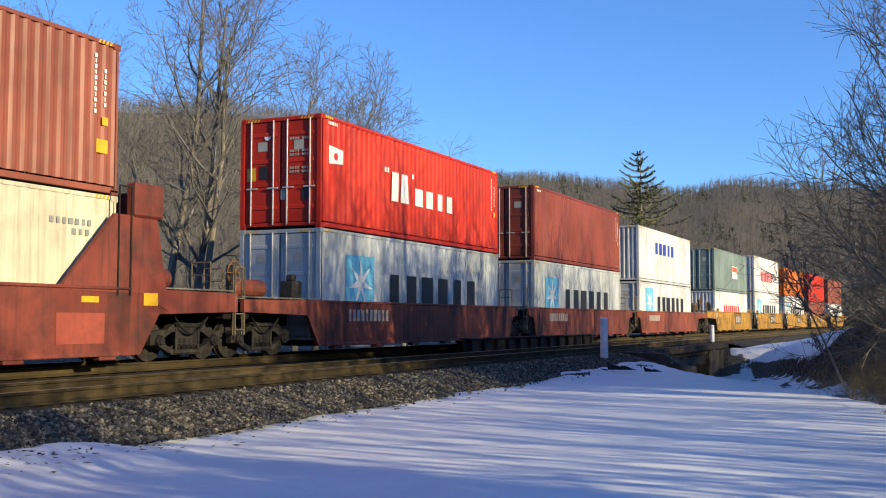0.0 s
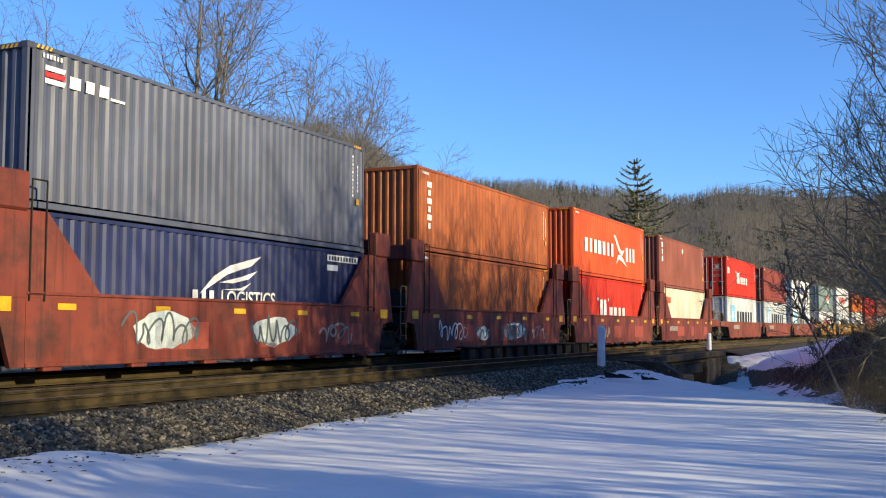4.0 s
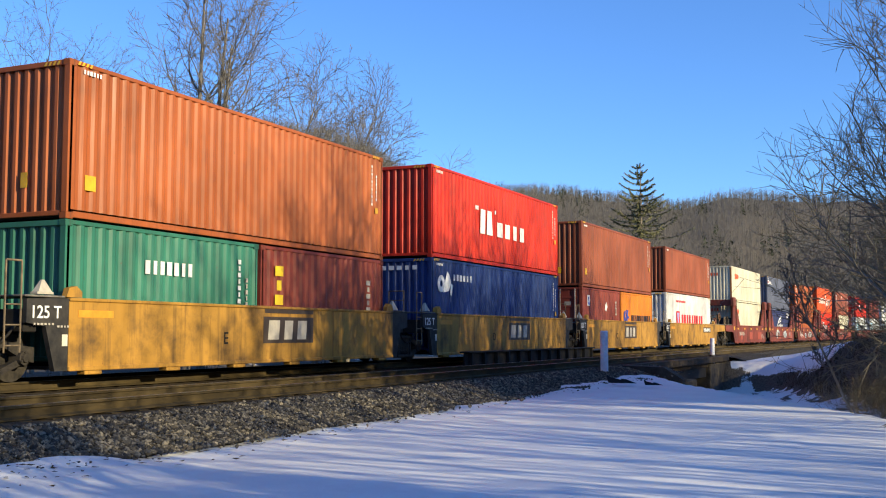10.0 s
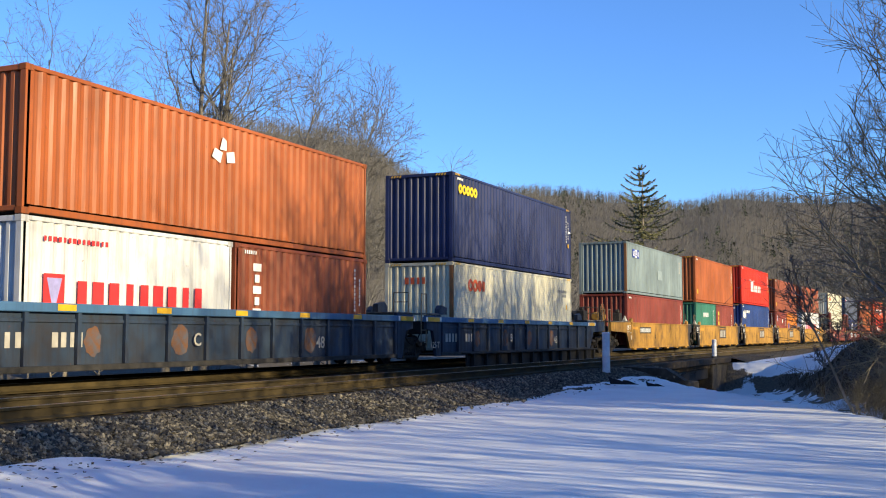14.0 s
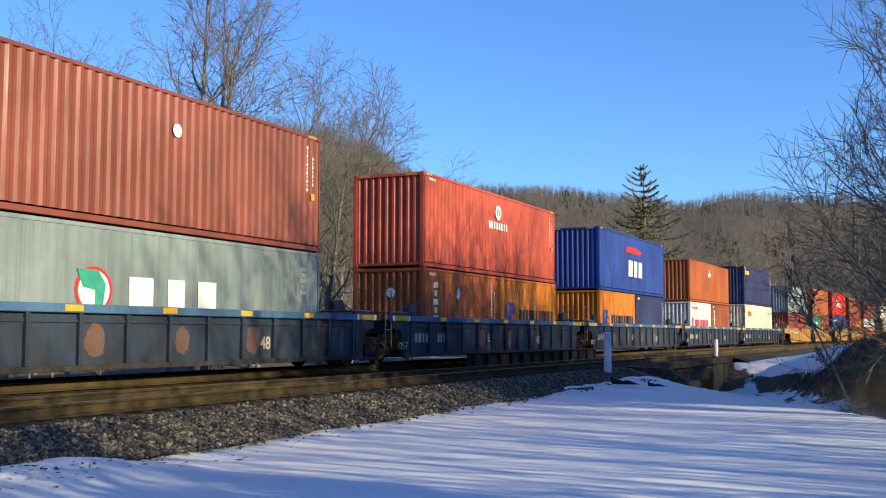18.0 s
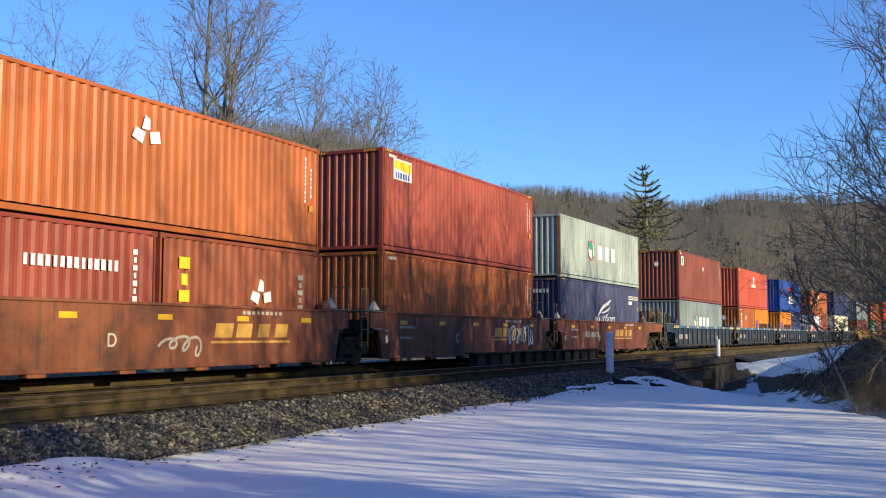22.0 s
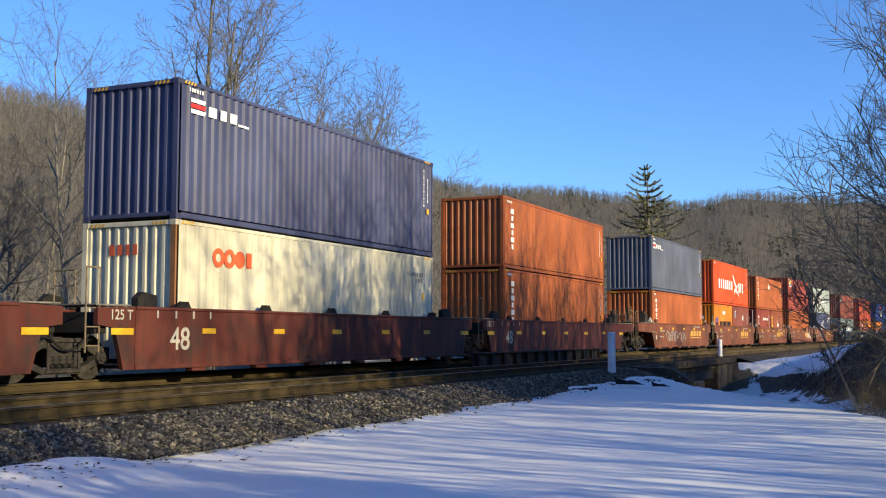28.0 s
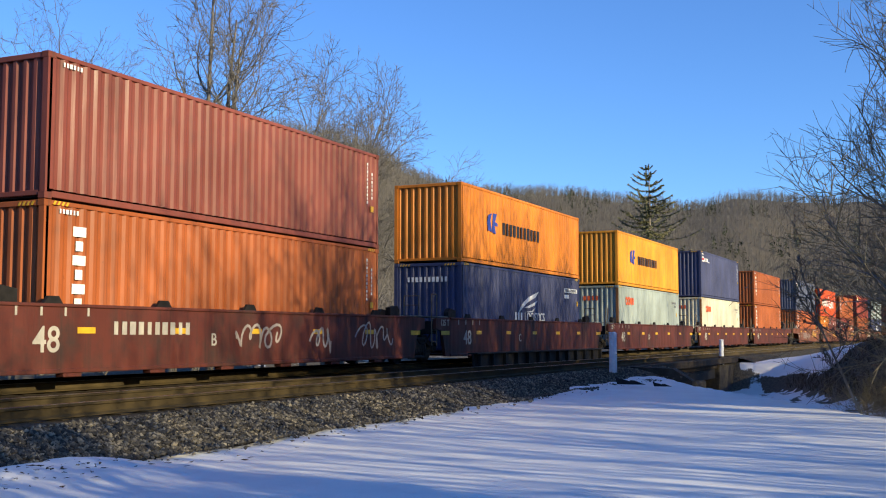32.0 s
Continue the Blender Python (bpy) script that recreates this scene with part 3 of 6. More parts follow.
    if height > 2.7:
        # yellow height stripes at the top corners of the tall boxes
        stripe = shared("height_stripe", lambda: polys(*[[(0.10 * k, 0), (0.10 * k + 0.05, 0), (0.10 * k + 0.09, 0.07), (0.10 * k + 0.04, 0.07)] for k in range(4)]).mesh("height_stripe"))
        part("height_stripe", stripe, REFLECT, c, "yellow height-warning stripes", at=Matrix.Translation((W - 0.001, 0.2, H - 0.082)))
        part("height_stripe", stripe, REFLECT, c, at=Matrix.Translation((W - 0.001, L - 0.62, H - 0.082)))
        for x in (-W + 0.2, W - 0.62):
            part("height_stripe", stripe, REFLECT, c, at=Matrix.Translation((x, 0.008, H - 0.10)) @ turn)
    return c


FACE_X = 1.213                  # where marks lie on a box's side


def blocks(w, h, n, slant=0.0, gap=0.30):
    """A line of n plain bars, the size of letters."""
    s, step = Shape(), w / n
    for i in range(n):
        m = (0.0, 0.10, 0.16, 0.05)[(i * 7 + n) % 4] * step
        a, b = i * step + m, (i + 1 - gap) * step - m * 0.5
        poly = [(a, 0), (b, 0), (b + slant * h, h), (a + slant * h, h)]
        s.sheet(poly, 0)
        s.bars.append(Shape().sheet(poly, 0))
    s.large = h >= 0.2 and n > 1
    return s


def column(w, h, n):
    """A column of n plain bars, like upright lettering."""
    s, step = Shape(), h / n
    for i in range(n):
        z1 = h - i * step
        z0 = z1 - step * 0.70
        a, b = (0.0, w) if i % 2 == 0 else (0.22 * w, 0.78 * w)
        poly = [(a, z0), (b, z0), (b, z1), (a, z1)]
        s.sheet(poly, 0)
        s.bars.append(Shape().sheet(poly, 0))
    s.large = step >= 0.2 and n > 1
    return s


def disc(r, n=20, sx=1.0):
    return Shape().sheet([(sx * r * math.cos(2 * math.pi * i / n), r * math.sin(2 * math.pi * i / n)) for i in range(n)], 0)


def rect(w, h):
    return Shape().sheet([(0, 0), (w, 0), (w, h), (0, h)], 0)


def ring(r0, r1, n=20, a0=0.0, a1=2 * math.pi):
    s = Shape()
    for i in range(n):
        p, q = a0 + (a1 - a0) * i / n, a0 + (a1 - a0) * (i + 1) / n
        s.sheet([(r0 * math.cos(p), r0 * math.sin(p)), (r1 * math.cos(p), r1 * math.sin(p)), (r1 * math.cos(q), r1 * math.sin(q)), (r0 * math.cos(q), r0 * math.sin(q))], 0)
    return s


def star(r, n=7):
    pts = []
    for i in range(2 * n):
        k = r if i % 2 == 0 else r * 0.28
        pts.append((k * math.sin(math.pi * i / n), k * math.cos(math.pi * i / n)))
    s = Shape()
    for i in range(2 * n):
        s.sheet([(0, 0), pts[i], pts[(i + 1) % (2 * n)]], 0)
    return s


def polys(*ps):
    s = Shape()
    for p in ps:
        s.sheet(p, 0)
    return s


def mark(box, name, shape, mat, u, v, label="", layer=0):
    part(name, shape, mat, box, label, at=Matrix.Translation((FACE_X + 0.004 + 0.005 * layer, u, v)))


# each takes a box and its size and puts on what the side shows
def plates(b, L, H, mat=WHITE):
    """Small number blocks and warning marks at the front end of the side."""
    mark(b, "number_block", column(0.065, 1.15, 11), mat, L - 0.70, H - 1.45)
    mark(b, "number_block", column(0.06, 0.75, 7), mat, L - 0.44, H - 1.30)
    mark(b, "warning_mark", rect(0.16, 0.16), REFLECT, L - 0.48, H - 1.62)
    mark(b, "number_block", blocks(0.5, 0.08, 6), mat, 0.35, H - 0.22)


def on_end(b, name, shape, mat, x, v):
    """On the rear end of a box, x from its middle."""
    part(name, shape, mat, b, at=Matrix.Translation((x, 0.021, v)) @ Matrix.Rotation(-math.pi / 2, 4, "Z"))


def kline(b, L, H):
    mark(b, "logo", polys([(0, 0), (0.42, 0), (0.46, 0.84), (0.04, 0.84)], [(0.58, 0.0), (1.12, 0.0), (1.02, 0.84), (0.64, 0.84)]), WHITE, 3.9, 1.06, "white abstract emblem")
    mark(b, "logo", blocks(2.95, 0.52, 4), WHITE, 5.45, 1.06)
    mark(b, "logo", polys([(0, 0), (0.10, 0), (0.10, 0.14), (0, 0.14)], [(0.16, 0), (0.26, 0), (0.26, 0.14), (0.16, 0.14)], [(1.75, 0), (1.85, 0), (1.85, 0.14), (1.75, 0.14)]), WHITE, 3.48, 1.84)
    plates(b, L, H)


def kline_flag(b, L, H):
    mark(b, "logo", polys([(0, 0), (0.72, 0.06), (0.72, 0.42), (0, 0.48)]), WHITE, 0.40, 1.66)
    mark(b, "logo", disc(0.10), LETTER_RED, 0.75, 1.88, layer=1)
    on_end(b, "logo", disc(0.10), WHITE, -0.40, 2.40)
    on_end(b, "warning_mark", rect(0.26, 0.34), REFLECT, -1.02, 1.26)
    on_end(b, "placard", rect(0.24, 0.34), LETTER_BLACK, -0.62, 1.30)
    on_end(b, "placard", rect(0.20, 0.30), LETTER_BLACK, 0.66, 0.72)
    on_end(b, "placard", rect(0.13, 0.28), DULLWHITE, 0.02, 0.74)
    for z in (2.42, 2.28, 1.96, 1.86, 1.52, 1.42):
        on_end(b, "number_block", blocks(0.30, 0.06, 4), DULLWHITE, 0.28, z)
        on_end(b, "number_block", blocks(0.30, 0.06, 4), DULLWHITE, 0.64, z)
    kline(b, L, H)


def hamburg(b, L, H):
    mark(b, "logo", blocks(4.85, 0.62, 7), WHITE, 1.63, 1.10)
    mark(b, "logo", blocks(1.9, 0.70, 3), WHITE, 8.45, 1.0)
    mark(b, "logo", polys([(0, 1.34), (0.35, 1.30), (1.15, 0.70), (1.55, 0.62), (1.95, 0.72), (1.5, 0.38), (0.95, 0.52)], [(0.45, -0.05), (0.72, 0.36), (1.15, 0.44), (1.6, 0.30), (2.45, -0.15), (1.5, 0.10), (0.9, 0.20)]), WHITE, 6.3, 0.85, "white abstract bird-like shape")
    plates(b, L, H)


def maersk(b, L, H):
    mark(b, "logo", rect(1.56, 1.46), SKYBLUE, 1.32, 0.83, "sky-blue square panel")
    mark(b, "logo", star(0.70), WHITE, 2.1, 1.56, "white seven-pointed star", 1)
    mark(b, "lettering", blocks(6.7, 1.06, 6), LETTER_BLACK, 3.69, 0.80)


def oocl(b, L, H):
    z = H - 0.70
    for k in range(2):
        mark(b, "logo", ring(0.10, 0.21, 12), LETTER_ORANGE, 1.44 + 0.40 * k, z)
    mark(b, "logo", disc(0.19, 12), LETTER_ORANGE, 2.22, z)
    mark(b, "logo", rect(0.20, 0.34), LETTER_ORANGE, 2.46, z - 0.17)
    mark(b, "number_block", blocks(1.1, 0.11, 7), plain("stencil_grey", (0.25, 0.25, 0.24)), L - 1.75, H - 0.62)
    mark(b, "number_block", blocks(0.5, 0.11, 3), plain("stencil_grey", (0.25, 0.25, 0.24)), L - 1.2, H - 0.80)
    mark(b, "warning_mark", rect(0.12, 0.2), REFLECT, L - 0.75, H - 1.3)
    on_end(b, "logo", blocks(0.8, 0.22, 4), LETTER_ORANGE, -0.5, z)


def triton(b, L, H):
    mark(b, "lettering", column(0.32, 1.53, 6), WHITE, 0.70, H - 1.95)
    plates(b, L, H)


def triton_caps(b, L, H):
    triton(b, L, H)
    if L > 7:
        tri_mark(b, L, H)
    else:
        mark(b, "logo", polys([(0, 0), (0.18, -0.06), (0.34, 0.14), (0.2, 0.34), (0.05, 0.24)]), WHITE, 2.41, H - 0.85)
    on_end(b, "logo", disc(0.15), WHITE, 0.1, H - 0.75)


def tri_mark(b, L, H):
    s = polys([(0, 0.05), (0.30, -0.06), (0.38, 0.18), (0.1, 0.25)], [(0.55, -0.02), (0.84, 0.02), (0.80, 0.26), (0.52, 0.2)], [(0.28, 0.24), (0.52, 0.24), (0.52, 0.46), (0.38, 0.52)])
    mark(b, "logo", s, WHITE, L * 0.43, H - 0.87)


def tex(b, L, H):
    mark(b, "lettering", column(0.31, 1.18, 3), WHITE, 0.65, 1.36)
    mark(b, "logo", disc(0.15), WHITE, 5.85, 2.32)
    mark(b, "warning_mark", rect(0.3, 0.26), REFLECT, L - 0.62, 0.75)
    on_end(b, "logo", disc(0.14), WHITE, 0.1, H - 0.7)
    on_end(b, "lettering", blocks(0.55, 0.26, 3), WHITE, -0.95, H - 0.6)
    plates(b, L, H)


def ym_logo(b, u, v, w, h):
    mark(b, "logo", rect(w, h), LETTER_RED, u, v)
    mark(b, "logo", polys([(0.14 * w, 0.88 * h), (0.86 * w, 0.88 * h), (0.60 * w, 0.14 * h), (0.40 * w, 0.14 * h)]), plain("logo_violet", (0.32, 0.30, 0.55)), u, v, "pale violet wedge", 1)


def yangming(b, L, H):
    ym_logo(b, 2.47, 1.06, 0.88, 0.82)
    mark(b, "lettering", blocks(6.05, 0.62, 9), LETTER_RED, 3.77, 1.08)
    mark(b, "lettering", blocks(2.45, 0.12, 14), LETTER_RED, 2.46, 2.40)
    on_end(b, "logo", rect(0.36, 0.5), LETTER_RED, -0.5, H - 1.1)


def yangming_short(b, L, H):
    ym_logo(b, 0.54, 1.0, 0.50, 0.62)
    mark(b, "lettering", blocks(3.8, 0.48, 9), LETTER_RED, 1.32, 1.04)
    mark(b, "lettering", blocks(1.65, 0.09, 14), LETTER_RED, 0.51, 2.18)


def hapag_logo(b, u, v, k=1.0):
    mark(b, "logo", polys([(0.0, 0.35 * k), (0.12 * k, 0.60 * k), (0.42 * k, 0.70 * k), (0.30 * k, 0.42 * k), (0.42 * k, 0.05 * k), (0.1 * k, 0.08 * k)], [(0.52 * k, 0.70 * k), (0.88 * k, 0.70 * k), (0.72 * k, 0.42 * k), (0.95 * k, 0.38 * k), (0.95 * k, 0.28 * k), (0.68 * k, 0.28 * k), (0.78 * k, 0.0), (0.45 * k, 0.04 * k)]), LETTER_BLUE, u, v, "dark blue abstract emblem")


def hapag(b, L, H):
    hapag_logo(b, 2.12, 1.12)
    mark(b, "lettering", blocks(3.85, 0.42, 11, 0, 0.26), LETTER_BLACK, 3.5, 1.16)


def hapag_short(b, L, H):
    hapag_logo(b, 0.45, 1.03)
    mark(b, "lettering", blocks(3.8, 0.42, 11, 0, 0.26), LETTER_BLACK, 1.9, 1.07)


def hapag_marked(b, L, H):
    hapag_short(b, L, H)
    mark(b, "logo", polys([(0, 0.05), (0.30, -0.06), (0.38, 0.18), (0.1, 0.25)], [(0.55, -0.02), (0.84, 0.02), (0.80, 0.26), (0.52, 0.2)]), WHITE, 2.7, 1.95)
    for x in (-0.5, 0.0, 0.45):
        on_end(b, "logo", disc(0.13), WHITE, x, H - 0.9)


def cronos(b, L, H):
    mark(b, "logo", ring(0.10, 0.27, 16), WHITE, 0.72, 2.12, "white abstract ring emblem")
    mark(b, "logo", polys([(0.0, -0.25), (0.40, -0.20), (0.60, 0.05), (0.45, 0.32), (0.30, 0.42), (0.15, 0.15)], [(0.55, 0.05), (0.75, 0.0), (0.62, -0.34), (0.54, -0.32)]), WHITE, 0.88, 2.10, "white abstract emblem")
    mark(b, "lettering", blocks(1.6, 0.2, 6), WHITE, 1.62, 2.25)
    plates(b, L, H)
    on_end(b, "lettering", blocks(1.6, 0.13, 6), WHITE, -0.8, H - 0.36)


def mol_flag(b, L, H):
    mark(b, "logo", rect(1.26, 0.42), LETTER_BLUE, 1.15, 1.86)
    mark(b, "logo", rect(0.42, 0.38), WHITE, 1.57, 1.88, layer=1)
    mark(b, "logo", blocks(0.32, 0.24, 2), WHITE, 1.21, 1.95, layer=1)
    mark(b, "logo", blocks(0.24, 0.24, 1), WHITE, 2.10, 1.95, layer=1)
    mark(b, "logo", ring(0.08, 0.15, 12), LETTER_BLUE, 1.78, 2.07, layer=2)
    mark(b, "number_block", column(0.28, 0.7, 5), DULLWHITE, L - 0.95, H - 1.1)
    mark(b, "number_block", rect(1.0, 0.5), plain("faded_patch", (0.27, 0.33, 0.33)), 6.2, 0.95, "darker repainted patch")


def mol(b, L, H):
    mark(b, "logo", disc(0.44, 20, 1.1), LETTER_RED, 4.2, 1.37)
    mark(b, "logo", disc(0.37, 20, 1.1), WHITE, 4.2, 1.37, layer=1)
    mark(b, "logo", polys([(-0.45, 0.38), (0.1, 0.36), (0.3, 0.12), (0.22, -0.36), (0.02, -0.34), (0.02, 0.0), (-0.3, 0.05)]), TEAL, 4.2, 1.37, "green abstract emblem", 2)
    mark(b, "lettering", blocks(3.1, 0.64, 3, 0, 0.25), WHITE, 5.1, 1.02)
    mark(b, "number_block", column(0.28, 0.7, 5), DULLWHITE, L - 0.95, H - 1.1)


def seaco(b, L, H):
    for i in range(5):
        mark(b, "lettering", ring(0.05 + 0.02 * (i % 2), 0.165, 16), LETTER_YELLOW, 0.62 + 0.31 * i, 2.40)
    mark(b, "number_panel", rect(0.3, 0.06), WHITE, L - 0.42, H - 1.0)
    plates(b, L, H)


def magellan(b, L, H):
    mark(b, "logo", ring(0.15, 0.27, 16), WHITE, 6.05, 2.24)
    mark(b, "logo", rect(0.16, 0.3), WHITE, 5.97, 2.06, layer=1)
    mark(b, "lettering", blocks(1.8, 0.26, 8), WHITE, 5.16, 1.64)
    plates(b, L, H)


def apl(b, L, H):
    mark(b, "logo", polys([(0, 0), (2.4, -0.04), (3.0, 0.12), (1.6, 0.30), (0.1, 0.28)]), LETTER_RED, 4.5, 2.03, "red swoosh emblem")
    mark(b, "lettering", blocks(2.75, 0.80, 3, 0.08, 0.14), WHITE, 4.85, 0.85)


def nyk(b, L, H):
    for k in range(3):
        mark(b, "logo", polys([(0, 0), (0.46, 0.0), (0.50, 0.09), (0, 0.09)]), WHITE if k != 1 else LETTER_RED, 0.42, H - 0.66 + 0.115 * k)
    mark(b, "lettering", blocks(1.12, 0.22, 3, 0.05, 0.18), WHITE, 0.99, H - 0.64)
    mark(b, "lettering", rect(0.4, 0.05), WHITE, 2.08, H - 0.66)
    plates(b, L, H)


def nyk_logistics(b, L, H):
    mark(b, "logo", polys([(0, 0), (0.5, 0.40), (1.1, 0.66), (2.3, 0.92), (1.9, 0.68), (1.0, 0.46)], [(0.7, 0.27), (1.5, 0.42), (2.15, 0.58), (1.8, 0.38), (1.2, 0.27)], [(0.8, 0.12), (1.5, 0.17), (1.9, 0.30), (1.6, 0.12)]), WHITE, 4.9, 1.28, "white wing-like shape")
    mark(b, "lettering", blocks(0.85, 0.30, 3), WHITE, 4.66, 1.07)
    mark(b, "lettering", written("LOGISTICS", 0.45), WHITE, 5.66, 1.07, "white capital letters")
    mark(b, "number_panel", rect(1.62, 0.17), WHITE, 10.2, 2.28)
    mark(b, "number_panel", blocks(1.5, 0.11, 10), LETTER_BLACK, 10.26, 2.31, layer=1)
    mark(b, "number_panel", rect(0.55, 0.15), WHITE, 10.2, 2.04)
    mark(b, "warning_mark", rect(0.16, 0.2), REFLECT, L - 0.42, 1.75)
    on_end(b, "number_panel", blocks(1.5, 0.16, 10), WHITE, -0.75, H - 0.62)


def capital(b, L, H):
    mark(b, "lettering", blocks(1.55, 0.27, 7), WHITE, 2.15, 1.72)
    mark(b, "number_block", column(0.11, 1.3, 9), WHITE, L - 0.8, H - 1.7)
    mark(b, "number_block", column(0.08, 0.8, 6), DULLWHITE, L - 0.5, H - 1.6)


def gold(b, L, H):
    mark(b, "lettering", column(0.34, 1.35, 4), LETTER_YELLOW, 0.60, H - 1.80)
    mark(b, "number_block", column(0.22, 0.9, 5), DULLWHITE, L - 1.0, H - 1.5)


def gold_tri(b, L, H):
    gold(b, L, H)
    mark(b, "logo", polys([(0, 0.05), (0.30, -0.06), (0.38, 0.18), (0.1, 0.25)], [(0.55, -0.02), (0.84, 0.02), (0.80, 0.26), (0.52, 0.2)], [(0.28, 0.24), (0.52, 0.24), (0.52, 0.46), (0.38, 0.52)]), WHITE, 3.1, 1.30)


def florens(b, L, H):
    mark(b, "logo", rect(0.36, 0.46), WHITE, 0.75, 1.80)
    mark(b, "logo", polys([(0.04, 0.04), (0.32, 0.04), (0.24, 0.22), (0.32, 0.42), (0.1, 0.38), (0.16, 0.2)]), LETTER_BLUE, 0.75, 1.80, layer=1)
    mark(b, "logo", polys([(0, 0), (0.18, -0.06), (0.40, 0.14), (0.24, 0.36), (0.05, 0.24)]), WHITE, 3.45, 1.66)
    mark(b, "number_block", column(0.22, 0.7, 5), DULLWHITE, L - 0.9, H - 1.2)


def beacon(b, L, H):
    mark(b, "logo", rect(1.14, 0.60), WHITE, 0.65, 2.08)
    mark(b, "logo", polys([(0.05, 0.32), (1.09, 0.24), (1.09, 0.54), (0.05, 0.56)]), LETTER_YELLOW, 0.65, 2.08, layer=1)
    mark(b, "lettering", blocks(0.96, 0.18, 6), LETTER_BLUE, 0.74, 2.12, layer=1)
    plates(b, L, H)


def dots(b, L, H):
    mark(b, "logo", rect(0.62, 0.52), WHITE, 0.62, 2.04)
    mark(b, "logo", rect(0.34, 0.38), TEAL, 0.76, 2.11, layer=1)
    mark(b, "logo", disc(0.14), WHITE, 6.5, 2.11)
    on_end(b, "logo", disc(0.14), WHITE, -0.1, H - 0.8)
    plates(b, L, H)


def cosco(b, L, H):
    mark(b, "lettering", blocks(4.6, 0.62, 5), LETTER_BLUE, 3.4, H * 0.55)


def red_letters(b, L, H):
    mark(b, "lettering", blocks(6.0, 0.8, 8), LETTER_RED, 3.0, H * 0.32)


def badge(b, L, H):
    mark(b, "logo", rect(2.0, 0.9), WHITE, 6.2, H * 0.35)
    mark(b, "logo", rect(1.8, 0.35), LETTER_ORANGE, 6.3, H * 0.52, layer=1)


def numbers(b, L, H):
    plates(b, L, H)


def yellow_tag(b, L, H):
    mark(b, "warning_mark", rect(0.28, 0.28), REFLECT, 0.45, 0.55)
    part("warning_mark", rect(0.16, 0.28), REFLECT, b, at=Matrix.Translation((0.1, 0.021, 0.6)) @ Matrix.Rotation(-math.pi / 2, 4, "Z"))
    plates(b, L, H)


def url_short(b, L, H):
    mark(b, "lettering", blocks(2.4, 0.2, 14), WHITE, 2.6, H - 0.85)
    mark(b, "lettering", column(0.3, 1.2, 4), WHITE, 0.7, H - 1.7)
    mark(b, "number_block", column(0.12, 1.2, 8), WHITE, L - 0.7, H - 1.6)


def nothing(b, L, H):
    pass


# ---- the train's make-up ----
HC, STD, FT40, FT20 = 2.896, 2.591, 12.192, 6.058
FLOOR = 0.28
